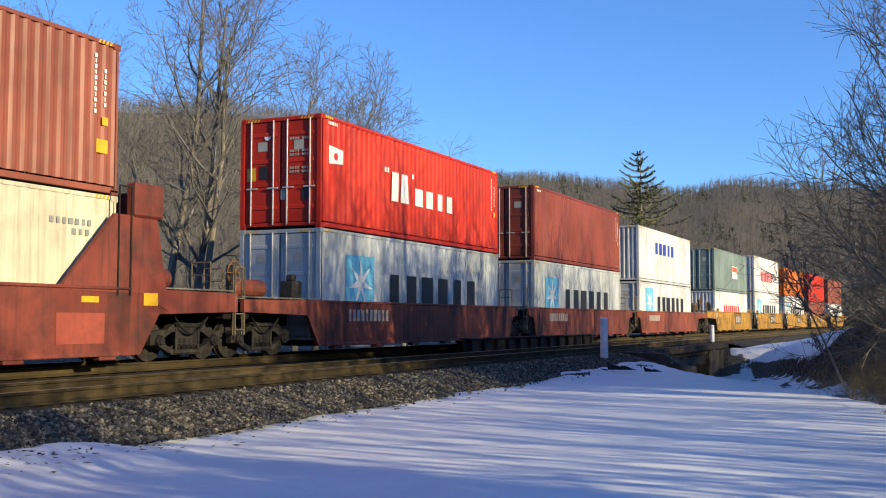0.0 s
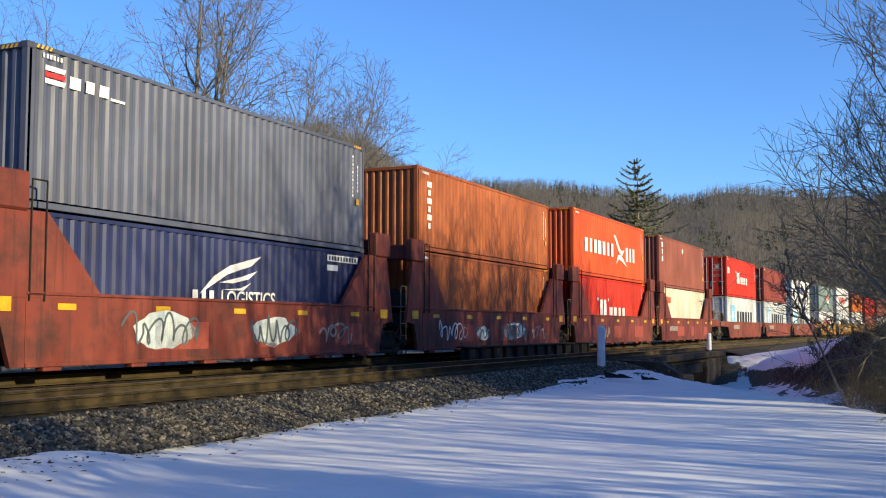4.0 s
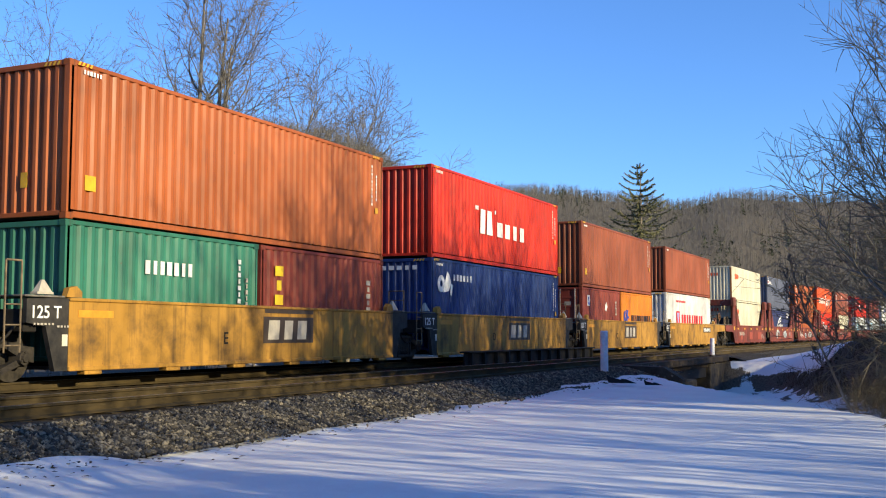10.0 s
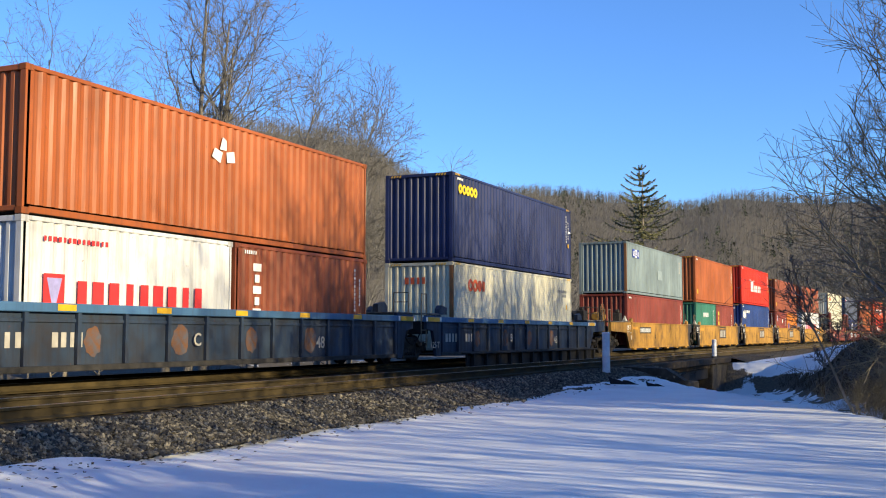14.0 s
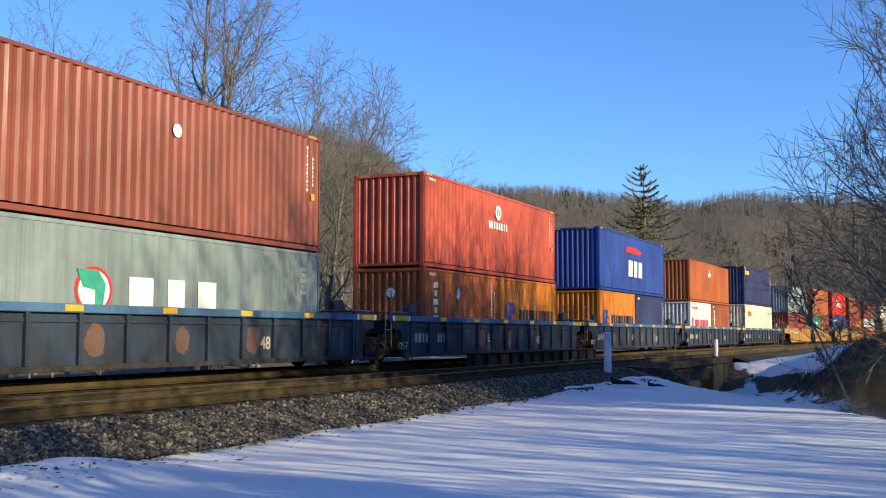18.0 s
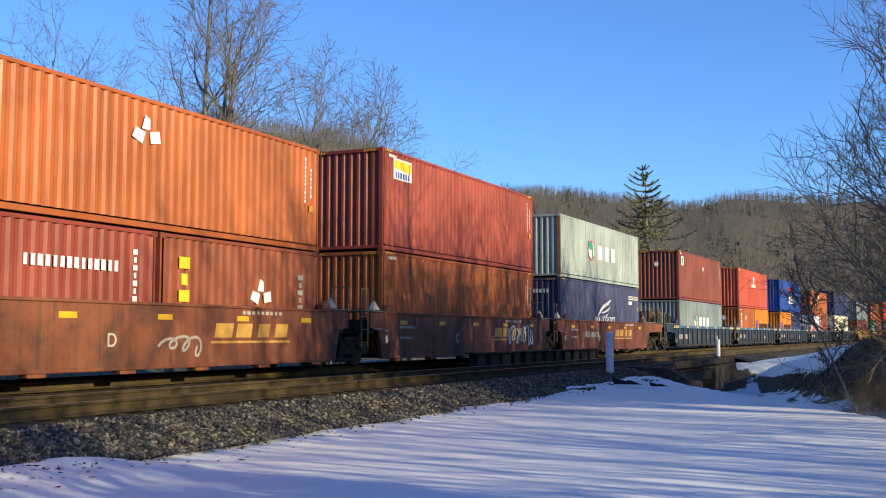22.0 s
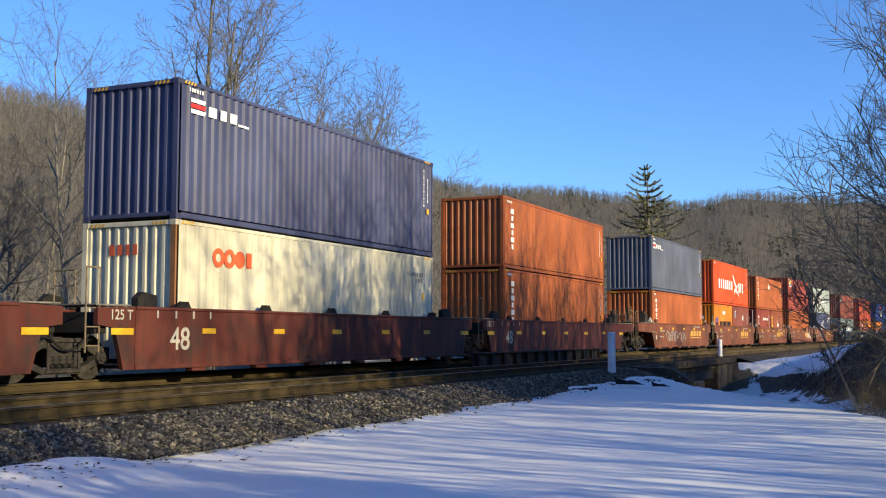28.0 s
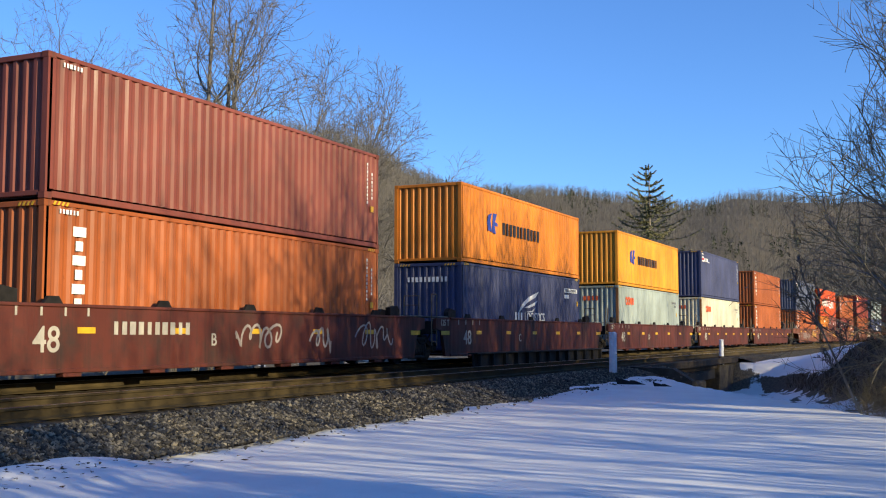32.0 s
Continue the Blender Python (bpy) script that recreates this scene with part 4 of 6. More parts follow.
# unit: rear end at 0 s, car, upper box, lower boxes; a box: paint, height, marks, doors at the rear, smooth sides, what it is
TRAIN = [
    (134.7, "yellow", ("brown", HC, numbers, 0, 0, "brown corrugated"), [("white", STD, nothing, 0, 0, "white corrugated")]),
    (119.5, "yellow", ("klinered", HC, nothing, 0, 0, "red corrugated"), [("brown", STD, nothing, 0, 0, "brown corrugated")]),
    (104.3, "yellow", ("orange", STD, nothing, 0, 0, "orange corrugated"), [("white", HC, maersk, 0, 0, "white corrugated")]),
    (89.2, "yellow", ("white", HC, red_letters, 1, 0, "white corrugated"), [("white", HC, maersk, 1, 0, "white corrugated")]),
    (74.0, "yellow", ("greygreen", HC, badge, 1, 0, "grey-green"), [("white", STD, red_letters, 0, 0, "white corrugated")]),
    (54.81, "lowred", ("white", HC, cosco, 0, 0, "white corrugated"), [("white", STD, maersk, 1, 0, "white corrugated")]),
    (39.21, "lowred", ("redbrown", HC, numbers, 1, 0, "red-brown corrugated"), [("silver", HC, maersk, 1, 0, "silver-grey")]),
    (23.43, "lowred", ("klinered", HC, kline_flag, 1, 0, "bright red"), [("silver", HC, maersk, 1, 0, "silver-grey")]),
    (3.86, "maroon", ("brown", HC, tex, 0, 0, "purple-brown corrugated"), [("cream", HC, oocl, 0, 1, "dirty cream")]),
    (-11.40, "maroon", ("hamburg", HC, hamburg, 0, 0, "orange-red corrugated"), [("klinered", HC, kline, 0, 0, "bright red corrugated")]),
    (-26.67, "maroon", ("triton", STD, triton, 0, 0, "orange-brown corrugated"), [("triton", HC, numbers, 0, 0, "orange-brown corrugated")]),
    (-42.12, "maroon", ("slate", HC, nyk, 0, 0, "slate-blue corrugated"), [("navy", STD, nyk_logistics, 0, 0, "navy blue corrugated")]),
    (-57.37, "maroon", ("cream", STD, oocl, 0, 1, "dirty cream"), [("cream", HC, oocl, 0, 1, "dirty cream")]),
    (-76.84, "yellow", ("rust", STD, numbers, 0, 0, "brown corrugated"), [("white", HC, yangming, 0, 0, "white corrugated")]),
    (-92.11, "yellow", ("rust", HC, yellow_tag, 0, 0, "orange-brown corrugated"), [("redbrown", STD, florens, 1, 0, "red-brown"), ("hapagorange", STD, hapag_short, 0, 0, "orange corrugated")]),
    (-107.36, "yellow", ("klinered", HC, kline, 0, 0, "bright red corrugated"), [("cronos", HC, cronos, 0, 0, "blue corrugated")]),
    (-122.69, "yellow", ("triton", HC, yellow_tag, 0, 0, "orange-brown corrugated"), [("green", STD, capital, 0, 0, "green corrugated"), ("redbrown", STD, gold, 0, 0, "red-brown corrugated")]),
    (-138.21, "yellow", ("grey", STD, mol_flag, 0, 1, "pale grey-green"), [("redbrown", STD, numbers, 0, 0, "red-brown corrugated")]),
    (-158.88, "blue", ("navy", HC, seaco, 0, 0, "navy blue corrugated"), [("cream", HC, oocl, 0, 1, "dirty cream")]),
    (-176.74, "blue", ("triton", STD, tri_mark, 0, 0, "orange-brown corrugated"), [("white", STD, yangming_short, 0, 0, "white corrugated"), ("rust", STD, triton, 0, 0, "brown corrugated")]),
    (-195.05, "blue", ("apl", HC, apl, 0, 0, "bright blue corrugated"), [("hapagorange", STD, hapag_short, 0, 0, "orange corrugated"), ("navy", STD, numbers, 0, 0, "navy blue corrugated")]),
    (-213.17, "blue", ("magellan", HC, magellan, 0, 0, "faded red corrugated"), [("triton", STD, triton_caps, 0, 0, "orange-brown corrugated"), ("hapagorange", STD, hapag_short, 0, 0, "orange corrugated")]),
    (-231.26, "blue", ("coral", HC, dots, 0, 0, "brown-red corrugated"), [("grey", STD, mol, 0, 1, "pale grey-green")]),
    (-251.97, "oxide", ("palegreen", STD, mol, 0, 1, "pale green-white"), [("dusk", HC, nyk_logistics, 0, 0, "dull blue corrugated")]),
    (-267.18, "oxide", ("fadedred", HC, beacon, 0, 0, "faded red corrugated"), [("triton", HC, numbers, 0, 0, "orange-brown corrugated")]),
    (-282.69, "oxide", ("triton", STD, triton_caps, 0, 0, "orange-brown corrugated"), [("redbrown", STD, url_short, 1, 0, "red-brown"), ("rust", STD, gold_tri, 0, 0, "brown corrugated")]),
    (-298.05, "oxide", ("hamburg", HC, hamburg, 0, 0, "orange-red corrugated"), [("hapagorange", STD, hapag_marked, 0, 0, "orange corrugated"), ("coral", STD, florens, 0, 0, "brown-red corrugated")]),
    (-313.43, "oxide", ("slate", HC, nyk, 0, 0, "slate-blue corrugated"), [("triton", HC, triton, 0, 0, "orange-brown corrugated")]),
    (-333.96, "wine", ("triton", STD, triton, 0, 0, "orange-brown corrugated"), [("triton", HC, triton, 0, 0, "orange-brown corrugated")]),
    (-351.82, "wine", ("dusk", HC, nyk, 0, 0, "dark blue corrugated"), [("cream", HC, oocl, 0, 1, "dirty cream")]),
    (-369.66, "wine", ("hapag", STD, hapag, 0, 0, "yellow-orange corrugated"), [("palegreen", HC, oocl, 0, 1, "off-white")]),
    (-387.48, "wine", ("hapagorange", STD, hapag, 0, 0, "orange corrugated"), [("dusk", HC, nyk_logistics, 0, 0, "dark blue corrugated")]),
    (-405.18, "wine", ("coral", STD, numbers, 0, 0, "faded red-brown corrugated"), [("triton", HC, triton, 0, 0, "orange-brown corrugated")]),
]
PACK = {"yellow": 12.9, "lowred": 12.9, "maroon": 12.9, "oxide": 12.9, "blue": 15.2, "wine": 15.2}
MOVERS = []                     # things that ride on the train, with their place along it at 0 s and their height


def ride(ob, y, z, x=0.0):
    MOVERS.append((ob, y, z, x))
    ob.matrix_basis = on_line(y, x, z)


# ---- cars ----
def written(text, size):
    """A word or number as a thin mesh, in y, z, face towards +x."""
    def make():
        cu = bpy.data.curves.new("writing", "FONT")
        cu.body, cu.size, cu.extrude, cu.offset = text, size, 0.002, 0.012 * size
        ob = bpy.data.objects.new("writing", cu)
        scene.collection.objects.link(ob)
        bpy.context.view_layer.update()
        me = bpy.data.meshes.new_from_object(ob.evaluated_get(bpy.context.evaluated_depsgraph_get()))
        bpy.data.objects.remove(ob)
        me.transform(Matrix(((0, 0, 1, 0), (1, 0, 0, 0), (0, 1, 0, 0), (0, 0, 0, 1))))
        me.materials.clear()
        return me
    return shared(("text", text, size), make)


WHEELS = {-1: [], 1: []}


def truck_shape():
    """One cast side frame with its bearing caps."""
    s = Shape()
    x0, x1 = 0.93, 1.07
    s.prism([(-1.16, 0.34), (-1.16, 0.60), (-0.62, 0.66), (-0.42, 0.78), (0.42, 0.78), (0.62, 0.66), (1.16, 0.60), (1.16, 0.34), (0.98, 0.36), (0.50, 0.60), (0.36, 0.60), (0.36, 0.32), (-0.36, 0.32), (-0.36, 0.60), (-0.50, 0.60), (-0.98, 0.36)], 0, x0, x1)
    s.prism([(-1.02, 0.36), (-0.86, 0.42), (-0.42, 0.24), (0.42, 0.24), (0.86, 0.42), (1.02, 0.36), (0.46, 0.14), (-0.46, 0.14)], 0, x0 + 0.004, x1 - 0.004)
    for y in (-0.9, 0.9):
        s.tube((x0 - 0.02, y, 0.42), (x1 + 0.06, y, 0.42), 0.15, 0.12, 12)
        s.tube((x1 + 0.06, y, 0.42), (x1 + 0.10, y, 0.42), 0.085, 0.07, 10)
        for a in range(3):
            q = 1.5708 + 2.0944 * a
            s.tube((x1 + 0.05, y + 0.095 * math.cos(q), 0.42 + 0.095 * math.sin(q)), (x1 + 0.085, y + 0.095 * math.cos(q), 0.42 + 0.095 * math.sin(q)), 0.02, 0.02, 6)
    s.box(x1 - 0.01, x1 + 0.04, -0.40, 0.40, 0.70, 0.765, 0.012)
    s.box(x1 - 0.01, x1 + 0.035, -0.42, 0.42, 0.16, 0.22, 0.012)
    for y in (-0.37, 0.37):
        s.box(x1 - 0.01, x1 + 0.03, y - 0.03, y + 0.03, 0.22, 0.70, 0.01)
    return s.mesh("side_frame")


def wheel_shape():
    s = Shape()
    s.tube((-1.0, 0, 0), (1.0, 0, 0), 0.075, 0.075, 8)
    for sx in (-1, 1):
        a = sx * 0.70
        s.tube((a, 0, 0), (a + sx * 0.10, 0, 0), 0.42, 0.415, 22)
        s.tube((a - sx * 0.025, 0, 0), (a, 0, 0), 0.445, 0.445, 22)
        s.tube((a + sx * 0.10, 0, 0), (a + sx * 0.14, 0, 0), 0.13, 0.11, 10)
    return s.mesh("wheelset")


def add_truck(car, y):
    t = part("truck", shared("bolster", lambda: Shape().box(-0.92, 0.92, -0.17, 0.17, 0.46, 0.80, 0.03).mesh("truck")), STEEL, car, "grimy cast-steel rail truck", at=Matrix.Translation((0, y, 0)))
    for sx in (-1, 1):
        part("side_frame", shared("side_frame", truck_shape), STEEL, t, at=Matrix.Diagonal((sx, 1, 1, 1)))
    coil = shared("coil", lambda: coil_shape().mesh("spring"))
    for sx in (-1.02, 1.02):
        for dy in (-0.24, -0.08, 0.08, 0.24):
            part("spring", coil, BLACK, t, at=Matrix.Translation((sx, dy, 0)))
    part("brake_rigging", shared("rigging", lambda: rigging_shape().mesh("brake_rigging")), BLACK, t)
    part("air_hose", shared("hose", lambda: hose_shape().mesh("air_hose")), BLACK, t, "black rubber air hose")
    for k in (-1, 1):
        w = part("wheelset", shared("wheelset", wheel_shape), STEEL, t, "worn steel wheels on an axle", at=Matrix.Translation((0, 0.9 * k, 0.42)))
        WHEELS[k].append(w)


def coil_shape():
    """One coil spring, turned in rings."""
    s, n = Shape(), 8
    rows = [(0.19 + 0.03 * k, 0.072 if k % 2 else 0.05) for k in range(10)]
    for z, r in rows:
        s.v += [(r * math.cos(0.7854 * i), r * math.sin(0.7854 * i), z) for i in range(n)]
    s.f = [(k * n + i, k * n + (i + 1) % n, (k + 1) * n + (i + 1) % n, (k + 1) * n + i) for k in range(len(rows) - 1) for i in range(n)]
    return s


def rigging_shape():
    """Brake beam, its rods and the lever above the bolster."""
    s = Shape()
    s.box(-0.7, 0.7, -0.52, -0.44, 0.30, 0.42, 0.01)
    s.tube((0.62, -0.48, 0.36), (0.62, 0.40, 0.52), 0.022, 0.022, 6)
    s.tube((0.62, -0.30, 0.36), (0.75, -0.22, 1.02), 0.025, 0.02, 6)
    return s


def hose_shape():
    """A sagging rubber air hose."""
    s = Shape()
    pts = [(1.18, -0.62 + 0.155 * k, 0.98 - 0.42 * math.sin(math.pi * k / 8)) for k in range(9)]
    n = 6
    for k, (x, y, z) in enumerate(pts):
        a = math.atan2(-0.42 * math.pi / 8 * math.cos(math.pi * k / 8), 0.155)
        s.v += [(x + 0.024 * math.cos(1.0472 * i), y - 0.024 * math.sin(1.0472 * i) * math.sin(a), z + 0.024 * math.sin(1.0472 * i) * math.cos(a)) for i in range(n)]
    s.f = [(k * n + i, k * n + (i + 1) % n, (k + 1) * n + (i + 1) % n, (k + 1) * n + i) for k in range(8) for i in range(n)]
    return s


def ladder_shape(h0, h1):
    s = Shape()
    for y in (-0.17, 0.17):
        s.tube((0, y, h0), (0, y, h1), 0.018, 0.018, 6)
    z = h0 + 0.12
    while z < min(h1, 1.45):
        s.tube((0, -0.17, z), (0, 0.17, z), 0.014, 0.014, 6)
        z += 0.34
    s.tube((0, -0.17, h1), (0, 0.17, h1), 0.018, 0.018, 6)
    return s


def brake_wheel_shape():
    s, n, m = Shape(), 20, 6
    for i in range(n):
        a = 6.28319 * i / n
        for k in range(m):
            b = 6.28319 * k / m
            r = 0.27 + 0.017 * math.cos(b)
            s.v.append((0.017 * math.sin(b), r * math.cos(a), r * math.sin(a)))
    s.f = [(i * m + k, i * m + (k + 1) % m, ((i + 1) % n) * m + (k + 1) % m, ((i + 1) % n) * m + k) for i in range(n) for k in range(m)]
    for i in range(5):
        a = 2 * math.pi * i / 5
        s.tube((0, 0, 0), (0, 0.27 * math.cos(a), 0.27 * math.sin(a)), 0.012, 0.012, 5)
    s.tube((-0.05, 0, 0), (0.12, 0, 0), 0.05, 0.04, 8)
    return s


def cone_shape():
    """A corner guide: a folded steel pyramid on a base plate."""
    s = Shape()
    s.box(-0.10, 0.10, -0.24, 0.24, -0.05, 0.0)
    b = len(s.v)
    s.v += [(-0.10, -0.20, 0.0), (0.10, -0.20, 0.0), (0.10, 0.20, 0.0), (-0.10, 0.20, 0.0), (-0.03, -0.05, 0.27), (0.01, -0.05, 0.27), (0.01, 0.03, 0.27), (-0.03, 0.03, 0.27)]
    s.f += [tuple(b + i for i in q) for q in ((0, 1, 5, 4), (1, 2, 6, 5), (2, 3, 7, 6), (3, 0, 4, 7), (4, 5, 6, 7), (3, 2, 1, 0))]
    return s


def ribbon(pts, wd, x=0.0):
    """A stroke of paint: a thin band along the points."""
    s, n = Shape(), len(pts)
    for k, (y, z) in enumerate(pts):
        (a, b), (c, d) = pts[max(0, k - 1)], pts[min(n - 1, k + 1)]
        ln = math.hypot(c - a, d - b) or 1.0
        oy, oz = -(d - b) / ln * wd / 2, (c - a) / ln * wd / 2
        s.v += [(x, y - oy, z - oz), (x, y + oy, z + oz), (x + 0.004, y + oy, z + oz), (x + 0.004, y - oy, z - oz)]
    s.f = [(4 * k + i, 4 * k + (i + 1) % 4, 4 * k + 4 + (i + 1) % 4, 4 * k + 4 + i) for k in range(n - 1) for i in range(4)]
    s.f += [(3, 2, 1, 0), tuple(4 * (n - 1) + i for i in range(4))]
    return s


def scrawl(seed, w, h):
    """A sprayed scribble: one band of paint that loops along."""
    rng = random.Random(seed)
    turns = max(3, round(w / 0.36))
    tall = [rng.uniform(0.35, 1.0) for _ in range(turns + 1)]
    wide = [rng.uniform(0.15, 0.8) * rng.choice((1, 1, -0.4)) for _ in range(turns + 1)]
    pts = []
    for k in range(turns * 12 + 1):
        a, q, u = 6.2832 * k / 12, k // 12, (k % 12) / 12
        hi = tall[q] + (tall[min(turns, q + 1)] - tall[q]) * u
        wd = (wide[q] + (wide[min(turns, q + 1)] - wide[q]) * u) * w / turns
        pts.append((w * k / (turns * 12) - wd * math.cos(a + 0.4), h * 0.5 + 0.46 * h * hi * math.sin(a) + 0.10 * h * math.sin(a / 3 + seed)))
    return ribbon(pts, rng.uniform(0.05, 0.08))


def throw_up(seed, w, h):
    """A filled patch of sprayed paint with a lumpy edge."""
    g = random.Random(seed)
    return polys([(w * (0.5 + 0.5 * math.cos(0.2618 * i) * g.uniform(0.78, 1.0)), h * (0.5 + 0.5 * math.sin(0.2618 * i) * g.uniform(0.72, 1.0))) for i in range(24)])


SIDE_X = 1.47
LABELS = {
    "maroon": "rusty maroon well car unit with tall end bulkheads", "yellow": "grimy yellow articulated well car unit on the far track",
    "blue": "weathered blue well car unit with ribbed sides", "oxide": "oxide-red articulated well car unit on the far track",
    "wine": "dark wine-red long well car unit on the far track", "lowred": "dirty red low-sided well car unit on the far track",
}
SPRAY = {10: [(1.0, 2.2, 0.7, 0), (4.0, 1.2, 0.55, 1), (6.2, 2.6, 0.7, 1), (9.4, 1.5, 0.6, 2)], 11: [(2.4, 2.2, 0.8, 1), (6.4, 2.0, 0.75, 1), (9.5, 1.5, 0.7, 2)], 9: [(3.1, 1.6, 0.6, 2)],
         24: [(8.8, 2.6, 0.85, 0)], 25: [(6.0, 1.2, 0.5, 2)], 27: [(2.0, 2.4, 0.7, 2), (5.0, 1.4, 0.7, 2)], 32: [(5.2, 1.8, 0.85, 2), (8.4, 0.9, 0.7, 2), (10.7, 1.8, 0.8, 2)], 12: [(10.3, 1.5, 0.5, 2)]}
LETTERS = {11: "C", 13: "B", 14: "C", 15: "D", 16: "E", 17: "A", 18: "B", 19: "C", 20: "D", 21: "E", 23: "B", 24: "C", 25: "D", 26: "E", 27: "A", 31: "C", 32: "B", 30: "D"}


def blot(seed, r):
    """A ragged, roughly round stain."""
    g = random.Random(seed)
    return polys([(r * g.uniform(0.82, 1.05) * math.cos(0.3491 * i), r * 1.2 * g.uniform(0.82, 1.05) * math.sin(0.3491 * i)) for i in range(18)])


def well_car(i, kind, first, last, front_gap, rear_gap):
    """One unit; y = 0 at the rear of the boxes that it carries. first: leads its set; last: ends it."""
    mat = car_paint(kind)
    car = tagged(new("well_car"), LABELS[kind], "rail car", group="units of the train")
    L = FT40
    long_well = kind in ("blue", "wine")
    a, b = (-1.42, L + 1.42) if long_well else (-0.12, L + 0.12)
    z0, z1 = {"lowred": (0.26, 1.28), "wine": (0.24, 1.31)}.get(kind, (0.24, 1.40))
    rear = -rear_gap / 2 if not last else (-2.35 if not long_well else -2.75)
    front = L + (2.35 if not long_well else 2.75)
    for sx in (1, -1):
        x = sx * SIDE_X
        flip = Matrix.Diagonal((sx, 1, 1, 1))
        if kind == "blue":
            part("side_sheet", shared(("sheet", kind), lambda: Shape().box(1.385, 1.40, a, b, z0 + 0.06, 1.22).mesh("side_sheet")), mat, car, at=flip)
            part("top_chord", shared(("chord", kind), lambda: Shape().box(1.36, 1.50, a - 1.1, b + 1.1, 1.22, 1.38, 0.012).mesh("top_chord")), paint("car_light_blue", (0.06, 0.145, 0.27), 0.6, 0.5), car, "light blue top chord", at=flip)
            part("bottom_chord", shared(("bchord", kind), lambda: Shape().box(1.36, 1.48, a, b, z0 - 0.04, z0 + 0.07, 0.01).mesh("bottom_chord")), FRAME_BLACK, car, at=flip)
            part("mid_rail", shared(("mrail", kind), lambda: Shape().box(1.40, 1.43, a, b, 1.05, 1.11, 0.006).mesh("mid_rail")), mat, car, at=flip)
            rib = shared(("rib", kind), lambda: Shape().box(1.401, 1.485, -0.045, 0.045, z0 + 0.07, 1.219, 0.008).mesh("rib"))
            for k in range(13):
                part("rib", rib, mat, car, at=flip @ Matrix.Translation((0, a + 0.12 + (b - a - 0.24) * k / 12, 0)))
        else:
            sheet = lambda: Shape().prism([(a, z0), (b, z0), (b, z1), (a, z1)], 0, 1.44, SIDE_X).mesh("side_sheet")
            part("side_sheet", shared(("sheet", kind), sheet), mat, car, at=flip)
            part("top_chord", shared(("chord", kind), lambda: Shape().box(1.40, 1.50, a, b, z1, z1 + 0.06, 0.012).mesh("top_chord")), mat, car, at=flip)
            part("bottom_chord", shared(("bchord", kind), lambda: Shape().box(1.34, 1.50, a, b, z0 - 0.06, z0 + 0.02, 0.012).mesh("bottom_chord")), mat, car, at=flip)
            lug = shared(("lug", kind), lambda: Shape().box(1.30, 1.49, -0.22, 0.22, z0 - 0.13, z0 - 0.061, 0.012).mesh("cross_bearer"))
            for k in range(6):
                part("cross_bearer", lug, mat, car, at=flip @ Matrix.Translation((0, 0.5 + 2.24 * k, 0)))
            if kind == "wine":
                guide = shared("guide", lambda: Shape().prism([(-0.22, 0), (0.22, 0), (0.12, 0.13), (-0.12, 0.13)], 0, 1.36, 1.42).mesh("guide"))
                for k in range(5):
                    part("guide", guide, BLACK, car, at=flip @ Matrix.Translation((0, a + 1.5 + 2.9 * k, z1 + 0.06)))
    part("well_floor", shared(("floor", kind), lambda: Shape().box(-1.33, 1.33, a, b, 0.20, 0.262).mesh("well_floor")), FRAME_BLACK, car)
    tag = shared("reflector", lambda: rect(0.44, 0.11).mesh("reflector"))
    zt = {"maroon": 1.16, "yellow": 1.2, "blue": 1.25, "oxide": 1.13, "wine": 0.86, "lowred": 1.1}[kind]
    if kind not in ("lowred", "yellow"):
        for k in range(5):
            part("reflector", tag, REFLECT, car, "yellow reflector strip", at=Matrix.Translation((1.503 if kind == "blue" else SIDE_X + 0.002, 0.6 + 2.6 * k, zt)))
    # ends
    dark = FRAME_BLACK if kind in ("yellow",) else mat
    for e, (y_end, y_t, tip, gap) in enumerate(((a, rear, last, rear_gap), (b, front if first else L + front_gap / 2, first, front_gap))):
        sgn = -1 if e == 0 else 1
        reach = abs(y_t - y_end) + (1.25 if tip else -0.42)
        reach = max(0.55, reach)
        tr = Matrix.Translation((0, y_end, 0)) @ Matrix.Diagonal((1, sgn, 1, 1))
        keyp = (kind, e, tip)
        poly = [(0.0, z0 - 0.05), (0.0, z1 + 0.05), (reach, z1 + 0.02), (reach, 1.02), (min(reach * 0.55, 0.85), 0.96), (0.3, z0 - 0.05)]
        for x0, x1 in ((1.36, 1.46), (-1.46, -1.36)):
            part("end_plate", shared(("plate", keyp, x0), lambda: Shape().prism(poly, 0, x0, x1).mesh("end_plate")), dark if not tip else mat, car, at=tr)
        part("end_beam", shared(("beam", keyp), lambda: Shape().box(-1.35, 1.35, reach - 0.35, reach - 0.05, 0.86, 1.25, 0.02).mesh("end_beam")), BLACK, car, at=tr)
        part("centre_sill", shared(("sill", keyp), lambda: Shape().box(-0.34, 0.34, 0.0, reach + 0.25, 0.70, 1.1, 0.03).mesh("centre_sill")), BLACK, car, at=tr)
        part("platform", shared(("deck", keyp), lambda: Shape().box(-1.42, 1.42, 0.05, reach, z1 + 0.055, z1 + 0.09, 0.01).mesh("platform")), mottled("galvanised_grating", (0.09, 0.085, 0.075), (0.24, 0.22, 0.19), 8.0, 0.6), car, "galvanised end platform", at=tr)
        cone = shared("cone", lambda: cone_shape().mesh("corner_guide"))
